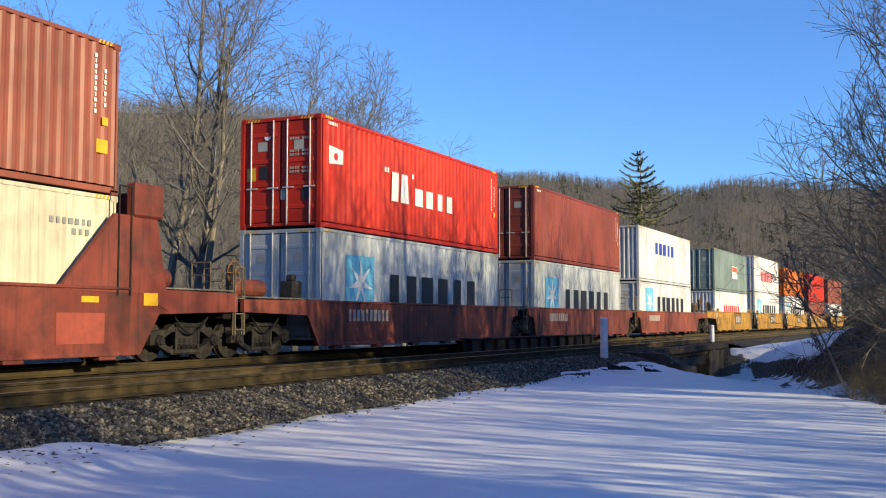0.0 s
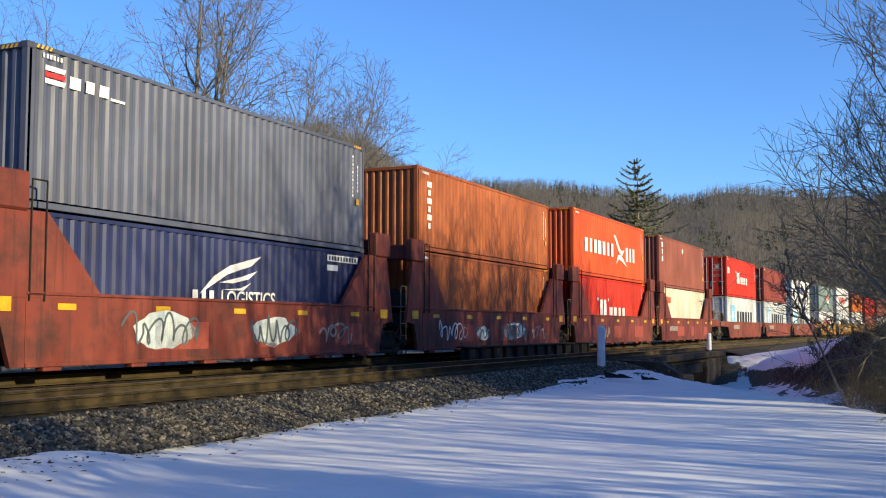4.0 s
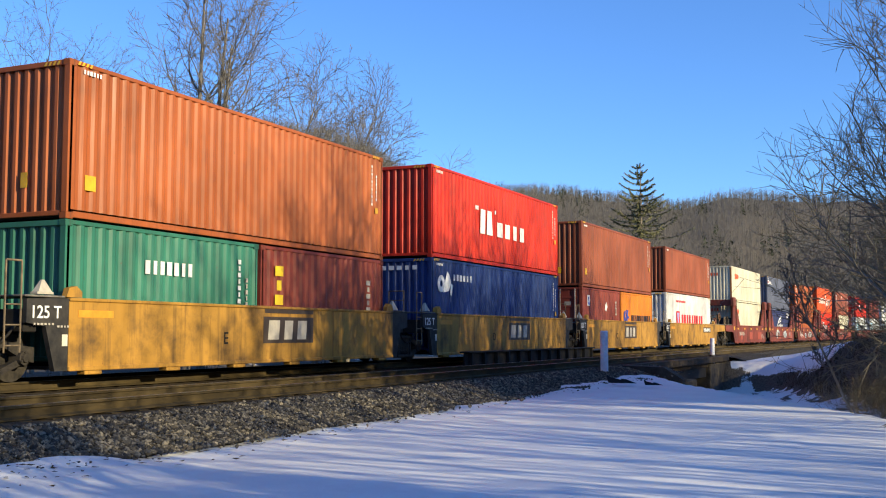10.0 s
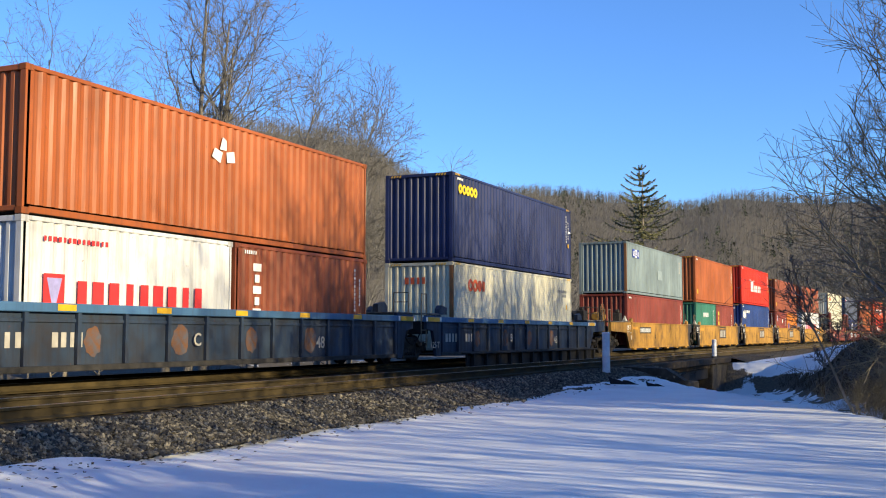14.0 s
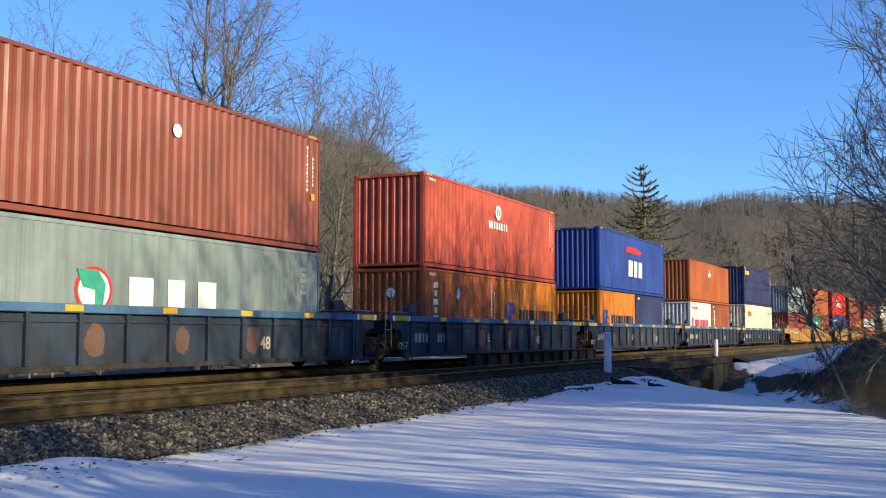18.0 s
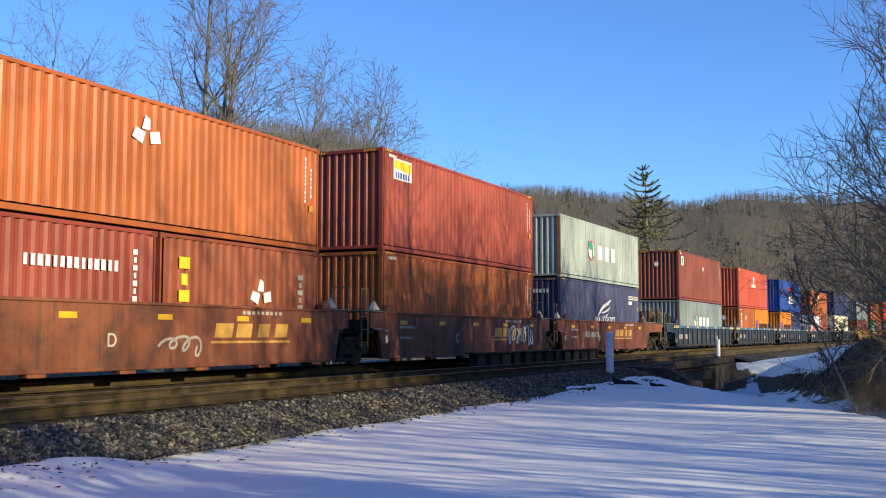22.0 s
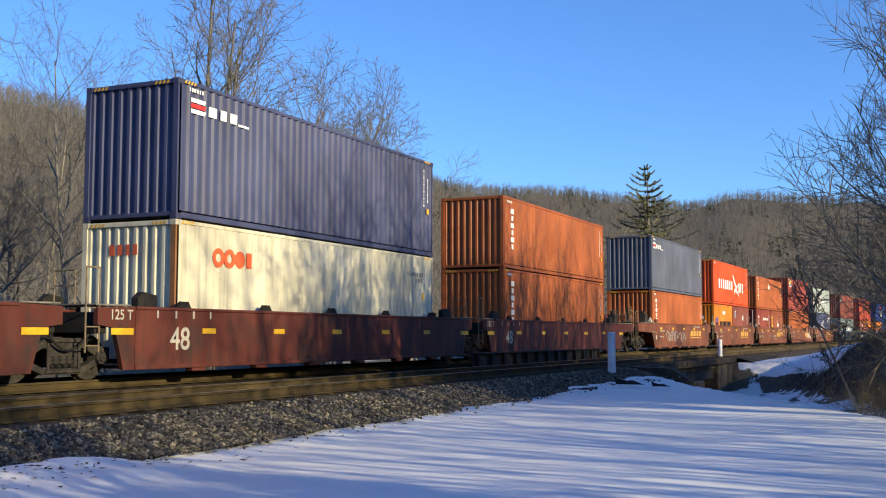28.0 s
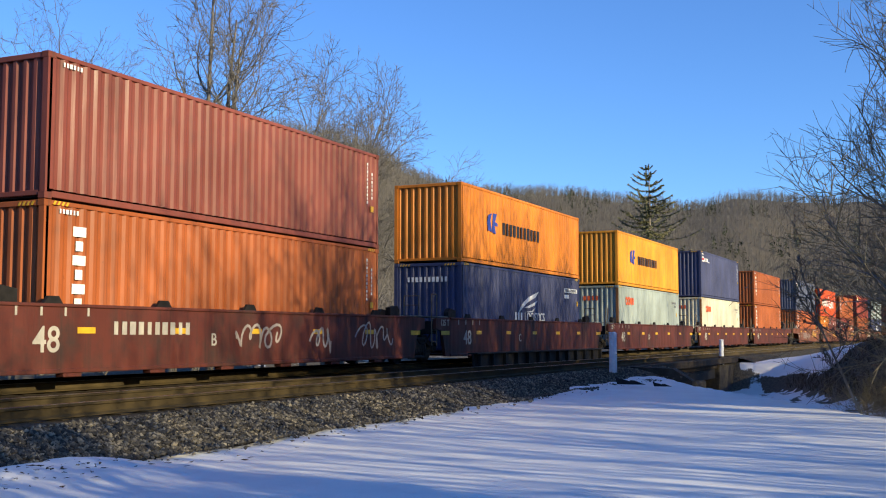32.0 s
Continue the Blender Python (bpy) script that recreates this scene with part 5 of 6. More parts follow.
        if kind in ("yellow", "oxide"):
            for x in (-1.25, 1.25):
                part("corner_guide", cone, plain("guide_grey", (0.42, 0.39, 0.32)), car, "pale corner guide", at=tr @ Matrix.Translation((x, 0.42, z1 + 0.15)) @ Matrix.Scale(0.78, 4))
            part("end_bracket", shared("bracket", lambda: Shape().prism([(-0.22, 0), (0.16, 0), (0.10, 0.16), (-0.08, 0.20), (-0.22, 0.10)], 0, -0.06, 0.06).mesh("end_bracket")), mat, car, at=tr @ Matrix.Translation((1.40, -0.1, z1 + 0.07)))
        if kind in ("wine", "blue"):
            for x in (-1.2, 1.2):
                part("corner_guide", shared("guide_box", lambda: Shape().prism([(-0.28, 0), (0.28, 0), (0.28, 0.16), (0.12, 0.28), (-0.28, 0.22)], 0, -0.08, 0.08).mesh("corner_guide")), BLACK if kind == "wine" else mat, car, at=tr @ Matrix.Translation((x, -0.55, z1 + 0.07)))
        h = 2.05 if not tip else 2.0
        if e == 0 or tip:
            part("ladder", shared(("ladder", h), lambda: ladder_shape(0.52, h).mesh("ladder")), mottled("ladder_steel", (0.10, 0.075, 0.05), (0.25, 0.19, 0.12), 6.0, 0.7), car, "steel ladder with a grab loop", at=tr @ Matrix.Translation((1.40, reach + 0.08, 0)))
            part("grab_iron", shared("grab", lambda: grab_shape().mesh("grab_iron")), mottled("ladder_steel", (0.10, 0.075, 0.05), (0.25, 0.19, 0.12), 6.0, 0.7), car, at=tr @ Matrix.Translation((0.55, reach - 0.1, z1 + 0.09)))
        if tip:
            part("coupler", shared("coupler", lambda: Shape().box(-0.11, 0.11, 0, 0.75, 0.72, 0.98, 0.03).box(-0.2, 0.2, 0.55, 0.86, 0.66, 1.02, 0.06).mesh("coupler")), STEEL, car, at=tr @ Matrix.Translation((0, reach + 0.2, 0)))
            if e == 0 or kind == "oxide":
                part("brake_wheel", shared("brake_wheel", lambda: brake_wheel_shape().mesh("brake_wheel")), mottled("rusty_fitting", (0.16, 0.08, 0.035), (0.34, 0.18, 0.07), 8.0, 0.8), car, "rusty hand-brake wheel", at=tr @ Matrix.Translation((0.95, reach - 0.35, z1 + 0.62)))
                part("brake_stand", shared("stand", lambda: Shape().box(-0.06, 0.06, -0.12, 0.12, 0.0, 0.75, 0.02).mesh("brake_stand")), STEEL, car, at=tr @ Matrix.Translation((0.85, reach - 0.35, z1 + 0.05)))
            part("air_tank", shared("tank", lambda: Shape().tube((0, -0.55, 0), (0, 0.55, 0), 0.21, 0.21, 16).tube((0, -0.62, 0), (0, -0.55, 0), 0.15, 0.21, 16).tube((0, 0.55, 0), (0, 0.62, 0), 0.21, 0.15, 16).mesh("air_tank")), mat if kind != "blue" else BLACK, car, "cylindrical brake reservoir", at=tr @ Matrix.Translation((0.35, reach * 0.52, z1 + 0.32)))
            part("valve_box", shared("valve", lambda: Shape().box(-0.18, 0.18, -0.22, 0.22, 0, 0.42, 0.03).box(-0.1, 0.1, -0.1, 0.1, 0.42, 0.58, 0.03).mesh("valve_box")), STEEL, car, at=tr @ Matrix.Translation((1.0, reach * 0.25, z1 + 0.09)))
        if kind == "maroon":
            gus = [(-1.85, z1 - 0.02), (-0.45, 2.82), (0.72, 2.82), (1.12, 1.0), (0.3, z1 - 0.05)]
            for x0, x1 in ((1.38, 1.475), (-1.475, -1.38)):
                part("gusset", shared(("gusset", x0), lambda: Shape().prism(gus, 0, x0, x1).mesh("gusset")), mat, car, "sloping bulkhead gusset plate", at=tr)
                part("bulkhead_head", shared(("head", x0), lambda: Shape().box(x0 - 0.1, x1 + 0.06, 0.02, 0.86, 2.80, 3.46, 0.04).mesh("bulkhead_head")), mat, car, at=tr)
                part("end_ladder", shared("end_ladder", lambda: ladder_shape(1.3, 3.35).mesh("end_ladder")), BLACK, car, at=tr @ Matrix.Translation((1.49 if x0 > 0 else -1.49, -0.22, 0)))
            part("bulkhead_beam", shared("bulkbeam", lambda: Shape().box(-1.28, 1.28, 0.28, 0.72, 2.86, 3.30, 0.03).mesh("bulkhead_beam")), mat, car, "heavy crossbeam", at=tr)
            part("bulkhead_wall", shared("bulkwall", lambda: Shape().box(-1.37, 1.37, 0.10, 0.16, 1.3, 2.0).mesh("bulkhead_wall")), FRAME_BLACK, car, at=tr)
            part("end_reflector", shared("end_reflector", lambda: rect(0.42, 0.24).mesh("end_reflector")), REFLECT, car, at=tr @ Matrix.Translation((1.478, 0.35, 1.12)) if e else Matrix.Translation((1.478, y_end - 0.75, 1.12)))
    add_truck(car, rear)
    if first:
        add_truck(car, front)
    # writing
    s = SIDE_X + 0.003
    put = lambda name, shp, m, y, z, lab="": part(name, shp, m, car, lab, at=Matrix.Translation((s, y, z)))
    if kind in ("yellow", "oxide"):
        put("stencil_line", blocks(0.5, 0.035, 6), DULLWHITE, -0.95, 0.98)
        put("stencil_line", blocks(0.3, 0.035, 4), DULLWHITE, -0.40, 0.94)
        put("end_tag", rect(0.13, 0.20), plain("guide_cream", (0.62, 0.58, 0.48)), -0.28, 0.62)
    if kind == "yellow":
        put("corner_tag", rect(0.9, 0.13), plain("tag_orange", (0.62, 0.27, 0.02)), 0.1, 1.12)
        put("end_writing", written("125 T", 0.30), WHITE, -1.02, 1.10)
        put("number_line", rect(2.2, 0.32), FRAME_BLACK, 8.6 if i % 5 == 3 else 1.4, 0.92, "dark number panel") if i in (13, 17) else None
        if i in (13, 17):
            part("number_line", blocks(2.05, 0.2, 10), WHITE, car, at=Matrix.Translation((s + 0.005, (8.6 if i % 5 == 3 else 1.4) + 0.08, 0.98)))
        else:
            put("logo_panel", rect(2.15, 0.60), plain("panel_brown", (0.05, 0.035, 0.025)), 5.9, 0.62, "dark logo panel")
            part("logo", blocks(1.8, 0.44, 3, 0.1, 0.18), DULLWHITE, car, at=Matrix.Translation((s + 0.005, 6.05, 0.70)))
            put("patch", rect(2.1, 0.10), plain("panel_brown", (0.05, 0.035, 0.025)), 5.95, 1.3)
    elif kind == "oxide":
        put("logo", blocks(2.9, 0.30, 4, 0.25, 0.14), GOLD, 7.6 if i != 23 else 6.9, 0.78)
        put("logo", rect(3.0, 0.05), GOLD, 7.5 if i != 23 else 6.8, 0.66)
        for k, (yy, w) in enumerate(((0.55, 1.0), (0.55, 0.8), (8.6, 1.6))):
            put("stencil_line", blocks(w, 0.07, 9), DULLWHITE, yy, 1.02 if k == 0 else 0.72 if k == 1 else 1.28)
        if i == 23:
            put("number_line", blocks(2.1, 0.24, 10), DULLWHITE, 2.3, 0.74)
    elif kind == "wine":
        for y in (a - 0.66, b + 0.06):
            put("end_reflector", rect(0.60, 0.12), REFLECT, y, 0.84, "yellow reflector strip")
        put("side_number", written("48", 0.62), DULLWHITE, a + 1.0, 0.55, "cream stencilled 48")
        put("end_writing", written("125 T", 0.26), DULLWHITE, a - 0.7, 1.12)
        put("number_line", blocks(2.3, 0.24, 10), DULLWHITE, a + 2.9, 0.84) if i == 32 else None
        for k in range(4):
            put("stencil_line", rect(0.05, 0.2), DULLWHITE, a + 0.6 + 0.55 * k, 1.16)
    elif kind == "blue":
        part("side_number", written("48", 0.40), DULLWHITE, car, "cream stencilled 48", at=Matrix.Translation((1.406, b - 4.3, 0.52)))
        put("end_writing", written("125-T", 0.26), DULLWHITE, a - 0.75, 0.45)
        part("number_line", blocks(0.95, 0.26, 4), DULLWHITE, car, at=Matrix.Translation((1.406, a + 0.45, 0.62)))
        part("number_line", blocks(0.8, 0.26, 4), DULLWHITE, car, at=Matrix.Translation((1.406, a + 2.0, 0.62)))
        for y in (a - 0.98, b + 0.12):
            part("end_reflector", shared("long_reflector", lambda: rect(0.80, 0.13).mesh("end_reflector")), REFLECT, car, "long yellow reflector strip", at=Matrix.Translation((1.503, y, 1.235)))
            for dy in (-0.13, 0.83):
                part("end_tab", shared("end_tab", lambda: rect(0.10, 0.13).mesh("end_tab")), WHITE, car, at=Matrix.Translation((1.503, y + dy, 1.235)))
        for k in range(4):
            part("rust_patch", blot(31 + k, 0.24 + 0.05 * (k % 2)), mottled("rust_stain", (0.16, 0.07, 0.03), (0.09, 0.10, 0.12), 6.0, 0.9), car, "brown rust stain", at=Matrix.Translation((1.402, a + 3.0 + 2.48 * k, 0.72)))
    elif kind == "maroon":
        put("number_line", blocks(1.9, 0.26, 10), DULLWHITE, 1.3, 0.72) if i in (8, 12) else None
        for k in range(3):
            put("repaint_patch", rect(0.7 + 0.5 * ((i + k) % 3), 0.55), plain("patch_red", (0.30, 0.06, 0.035), 0.7), 1.8 + 3.6 * k + 0.7 * (i % 3), 0.42, "patch of fresher red paint")
    elif kind == "lowred":
        put("number_line", blocks(2.3, 0.30, 10), DULLWHITE, 1.0, 0.82)
    if i in LETTERS:
        put("side_letter", written(LETTERS[i], 0.36), DULLWHITE if kind != "yellow" else BLACK, 4.4, 0.62)
    for n, (yy, w, h, tone) in enumerate(SPRAY.get(i, [])):
        m = (WHITE, plain("spray_pale_blue", (0.55, 0.62, 0.62)), plain("spray_grey", (0.34, 0.30, 0.27)))[tone]
        if tone == 1:
            put("sprayed_patch", throw_up(i * 7 + n, w, h), m, yy, 0.40, "patch of sprayed pale paint")
        ink = plain("spray_dark", (0.10, 0.12, 0.13)) if tone == 1 else m
        part("sprayed_scribble", scrawl(i * 7 + n, w, h), ink, car, "sprayed loops of paint", at=Matrix.Translation((s + (0.005 if tone == 1 else 0.0), yy, 0.40)))
    return car


def grab_shape():
    s = Shape()
    for x in (-0.25, 0.25):
        s.tube((x, 0, 0), (x, 0, 0.62), 0.018, 0.018, 6)
    s.tube((-0.25, 0, 0.62), (0.25, 0, 0.62), 0.018, 0.018, 6)
    s.tube((-0.25, 0, 0.34), (0.25, 0, 0.34), 0.014, 0.014, 6)
    return s


def build_train():
    for i, (y, kind, upper, lower) in enumerate(TRAIN):
        first = i == 0 or TRAIN[i - 1][1] != kind
        last = i == len(TRAIN) - 1 or TRAIN[i + 1][1] != kind
        fg = (TRAIN[i - 1][0] - y - FT40) if i else 3.1
        rg = (y - TRAIN[i + 1][0] - FT40) if i < len(TRAIN) - 1 else 3.1
        if i == len(TRAIN) - 1 and kind == "wine":
            last, rg = False, 5.6
        car = well_car(i, kind, first, last, fg, rg)
        ride(car, y, 0.0)
        u, z = y, FLOOR
        for n, (key, h, marks, doors, flat, what) in enumerate(lower):
            L = FT40 if len(lower) == 1 else FT20
            b = container(L, h, key, what + (" container resting in a well car" if L > 7 else " short container resting in a well car"), doors, flat)
            marks(b, L, h)
            ride(b, u, z)
            u += L + 0.076
        key, h, marks, doors, flat, what = upper
        b = container(FT40, h, key, what + " container stacked on another container", doors, flat)
        marks(b, FT40, h)
        ride(b, y, z + lower[0][1] + 0.012)


build_train()

# ---- trees ----
BARK = mottled("grey_bark", (0.14, 0.12, 0.095), (0.34, 0.30, 0.24), 9.0, 0.9, (1, 1, 0.25))
TWIG = mottled("bare_twigs", (0.098, 0.091, 0.082), (0.23, 0.215, 0.192), 3.0, 0.9, bump=0.0)
DARKTWIG = mottled("brown_twigs", (0.135, 0.115, 0.074), (0.30, 0.255, 0.165), 3.0, 0.9, bump=0.0)


def grow(seed, height, stems=1, lean=0.0, tilt=(14, 34), fork=0.3, kids=(5, 5, 4, 3), bend_up=0.10, droop=0.0, r=0.012, base=0.15, fat=1.0, spread=(0.10, 0.42), slim=1.0):
    """Segments (p, q, r0, r1, level) of a bare tree: stems that fork into limbs, boughs and twigs."""
    rng = random.Random(seed)
    segs = []
    lens = (fork, 0.46, 0.24, 0.13, 0.07)
    floor_r = (0.035 * slim, 0.022 * slim, 0.014 * fat * slim, 0.0095 * fat * slim, 0.0065 * fat)
    top = len(kids)

    def branch(p, d, length, rad, level):
        n = (4, 6, 4, 3, 2)[level]
        pts = [(p, rad)]
        for k in range(n):
            wob = (0.05, 0.09, 0.14, 0.18, 0.2)[level]
            d = (d + Vector((rng.gauss(0, wob), rng.gauss(0, wob), rng.gauss(0, wob * 0.5) + bend_up * (0.5 if level else 0) - droop * level * 0.06))).normalized()
            q = p + d * (length / n)
            r1 = max(floor_r[level] * 0.6, rad * (1 - (0.25 if level == 0 else 0.7) * (k + 1) / n))
            segs.append((p, q, pts[-1][1], r1, level))
            p = q
            pts.append((p, r1))
        if level >= top:
            return
        m = kids[level]
        for c in range(m):
            t = 1.0 if level == 0 else (c + 0.6 + 0.5 * rng.random()) / (m + 0.3)
            f = min(n - 1e-4, t * n)
            a, b = pts[int(f)], pts[min(n, int(f) + 1)]
            pos, rr = a[0].lerp(b[0], f - int(f)), a[1]
            ang = radians(rng.uniform(*tilt) if level == 0 else rng.uniform(24, 56))
            az = 6.2832 * (c + rng.random() * 0.7) / m
            u = d.orthogonal().normalized()
            side = u * math.cos(az) + d.cross(u) * math.sin(az)
            branch(pos, (d * math.cos(ang) + side * math.sin(ang)).normalized(), height * lens[level + 1] * rng.uniform(0.7, 1.2) * (1.0 if level == 0 else 1.15 - 0.55 * t), max(floor_r[level + 1], rr * rng.uniform(0.5, 0.72)), level + 1)

    for s in range(stems):
        a = 6.2832 * s / stems + rng.random()
        tl = lean + (rng.uniform(*spread) if stems > 1 else 0.0)
        k = base if stems > 1 else 0.0
        branch(Vector((k * math.cos(a), k * math.sin(a), -0.15)), Vector((math.cos(a) * math.sin(tl), math.sin(a) * math.sin(tl), math.cos(tl))), height * lens[0] * rng.uniform(0.8, 1.2), height * r * (1.0 if stems == 1 else 0.55), 0)
    return segs


def grow_upright(seed, height, stems=((0.0, 0.0, 0.03, 0.0, 1.0),), limbs=15, first=0.28, r=0.011, reach=0.30, twigs=(5, 4, 3), rise=0.12, fine=0.0095):
    """Segments of a tree whose stems climb to its top: limbs leave them all the way up and divide into fine twigs. A stem: x, y, lean, its bearing, height."""
    rng = random.Random(seed)
    segs = []
    least = (0.03, 0.016, fine * 1.5, fine * 1.15, fine)

    def limb(p, d, length, rad, level):
        n = (9, 6, 4, 3, 2)[level]
        pts = [(p, rad)]
        for k in range(n):
            wob = (0.05, 0.19, 0.22, 0.22, 0.2)[level]
            d = (d + Vector((rng.gauss(0, wob), rng.gauss(0, wob), rng.gauss(0, wob * 0.6) + (rise if 0 < level < 4 else 0.03)))).normalized()
            q = p + d * (length / n)
            r1 = max(least[level] * 0.7, rad * (1 - 0.82 * (k + 1) / n))
            segs.append((p, q, pts[-1][1], r1, level))
            p = q
            pts.append((p, r1))
        if level > len(twigs):
            return
        m = limbs if level == 0 else twigs[level - 1]
        turn = rng.random() * 6.28
        for c in range(m):
            t = first + (0.99 - first) * (c + rng.random()) / m if level == 0 else (c + 0.7 + 0.5 * rng.random()) / (m + 0.4)
            f = min(n - 1e-4, t * n)
            a, b = pts[int(f)], pts[int(f) + 1]
            pos, rr = a[0].lerp(b[0], f - int(f)), a[1]
            along = (b[0] - a[0]).normalized()
            turn += 2.4 + rng.uniform(-0.5, 0.5)
            ang = radians(rng.uniform(34, 66) * (1.15 - 0.45 * t) if level == 0 else rng.uniform(24, 58))
            u = along.orthogonal().normalized()
            side = u * math.cos(turn) + along.cross(u) * math.sin(turn)
            span = height * reach * (1.05 - 0.55 * t) if level == 0 else length * (0.74 - 0.34 * t)
            limb(pos, (along * math.cos(ang) + side * math.sin(ang)).normalized(), span * rng.uniform(0.7, 1.2), max(least[level + 1], rr * rng.uniform(0.46, 0.66)), level + 1)

    for x, y, lean, az, k in stems:
        limb(Vector((x, y, -0.2)), Vector((math.cos(az) * math.sin(lean), math.sin(az) * math.sin(lean), math.cos(lean))), height * k, height * r * k, 0)
    return segs


def tubes_mesh(name, segs, sides):
    v, f = [], []
    last = None
    for p, q, r0, r1, lev in segs:
        n = sides(lev)
        d = (q - p).normalized()
        u = d.cross(Vector((0.31, 0.93, 0.17))).normalized()
        w = d.cross(u)
        ring = lambda c, r: [tuple(c + (u * math.cos(6.2832 * i / n) + w * math.sin(6.2832 * i / n)) * r) for i in range(n)]
        if last is None or last[0] is not p or last[1] != lev:
            a = len(v)
            v += ring(p, r0)
        else:
            a = last[2]
        b = len(v)
        v += ring(q, r1)
        f += [(a + i, a + (i + 1) % n, b + (i + 1) % n, b + i) for i in range(n)]
        last = (q, lev, b)
    me = bpy.data.meshes.new(name)
    me.from_pydata(v, [], f)
    me.polygons.foreach_set("use_smooth", [True] * len(f))
    return me


def bare_tree(label, category, name, twig, bark=BARK, how=grow, **kw):
    segs = how(**kw)
    t = tagged(new(name), label, category, group="bare trees by the railway")
    stems = []
    for k, s in enumerate(segs):
        if s[4] == 0:
            if k == 0 or stems[-1][-1][1] is not s[0]:
                stems.append([])
            stems[-1].append(s)
    for s in stems:
        part("trunk" if len(stems) == 1 else "stem", tubes_mesh("trunk", s, lambda lev: 8), bark, t)
    part("crown", tubes_mesh("crown", [s for s in segs if s[4] >= 1], lambda lev: 5 if lev == 1 else 3), twig, t, "fine bare branches")
    return t


def place(tree, x, y, rz=0.0, k=1.0, first=[]):
    m = pose(x, y, ground_z(x, y), 0, 0, rz) @ Matrix.Scale(k, 4)
    if tree.name in first:
        c = copy_thing(tree, pose(x, y, ground_z(x, y), 0, 0, rz))
        c.scale = (k, k, k)
        return c
    first.append(tree.name)
    tree.matrix_basis = m
    return tree


tall = bare_tree("tall bare deciduous tree with three upright stems behind the track", "tree", "bare_tree", TWIG, how=grow_upright, seed=3, height=15.5, stems=((0, 0, 0.03, 3.6, 1.0), (0.5, 0.3, 0.035, 0.6, 0.95), (0.8, 0.8, 0.05, 0.7, 0.88)), limbs=12, first=0.30, r=0.0125, reach=0.35, rise=0.11, twigs=(6, 4, 3))
tall2 = bare_tree("gnarled bare deciduous tree with spreading limbs behind the track", "tree", "bare_tree", TWIG, how=grow_upright, seed=12, height=13.2, stems=((0, 0, 0.03, 2.0, 1.0), (0.3, 0.4, 0.12, 0.8, 0.80)), limbs=16, first=0.26, r=0.0135, reach=0.38, rise=0.06, twigs=(6, 5, 3))
slender = bare_tree("slender pale bare tree behind the track", "tree", "bare_tree", TWIG, how=grow_upright, seed=29, height=13.0, limbs=16, first=0.2, r=0.0085, reach=0.36, rise=0.10, fine=0.006)
arching = bare_tree("bare tree with arching limbs behind the track", "tree", "bare_tree", TWIG, seed=17, height=11.0, tilt=(20, 52), kids=(5, 7, 6, 5), fork=0.34, droop=0.5, bend_up=0.05, fat=1.3)
sapling = bare_tree("thin bare sapling in the brush", "sapling", "bare_sapling", TWIG, seed=23, height=6.5, tilt=(10, 30), kids=(3, 4, 3), fork=0.3, r=0.007, fat=1.3)
shrub = bare_tree("many-stemmed bare shrub on the creek bank", "shrub", "bare_shrub", DARKTWIG, DARKTWIG, seed=31, height=7.0, stems=6, tilt=(14, 48), kids=(3, 6, 5, 4), fork=0.22, r=0.007, base=0.6, droop=0.12, fat=0.95, slim=0.8)
shrub2 = bare_tree("leaning many-stemmed bare shrub on the creek bank", "shrub", "bare_shrub", DARKTWIG, DARKTWIG, seed=37, height=9.0, stems=5, lean=0.05, tilt=(12, 44), kids=(3, 6, 5, 4), fork=0.26, r=0.007, base=0.6, droop=0.10, fat=0.95, slim=0.8)
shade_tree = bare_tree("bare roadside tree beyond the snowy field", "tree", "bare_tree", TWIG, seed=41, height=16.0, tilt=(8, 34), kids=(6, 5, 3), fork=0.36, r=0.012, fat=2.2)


def bearing_at(px, reach):
    """A spot on the bearing that lies px to the right of the view's middle, reach metres off."""
    a = radians(23.94) + math.atan((784 - px) / 1904.9)
    return -reach * math.sin(a), reach * math.cos(a)


place(tall, *bearing_at(292, 40), 0, 1.0)
place(tall2, *bearing_at(528, 46), 0, 1.04)
place(tall2, *bearing_at(590, 53), 320, 1.06)
place(slender, *bearing_at(452, 56), 200, 0.85)
place(arching, *bearing_at(716, 62), 70, 1.12)
place(slender, *bearing_at(118, 46), 30, 1.08)
place(slender, *bearing_at(62, 52), 250, 1.05)
place(slender, *bearing_at(165, 54), 140, 1.0)
place(tall2, *bearing_at(10, 50), 100, 0.86)
rng = random.Random(77)
for k in range(30):
    px, d = rng.uniform(-60, 740), rng.uniform(38, 72)
    place(sapling if k % 3 else slender, *bearing_at(px, d), rng.uniform(0, 360), rng.uniform(0.65, 1.05) if k % 3 else rng.uniform(0.34, 0.5))
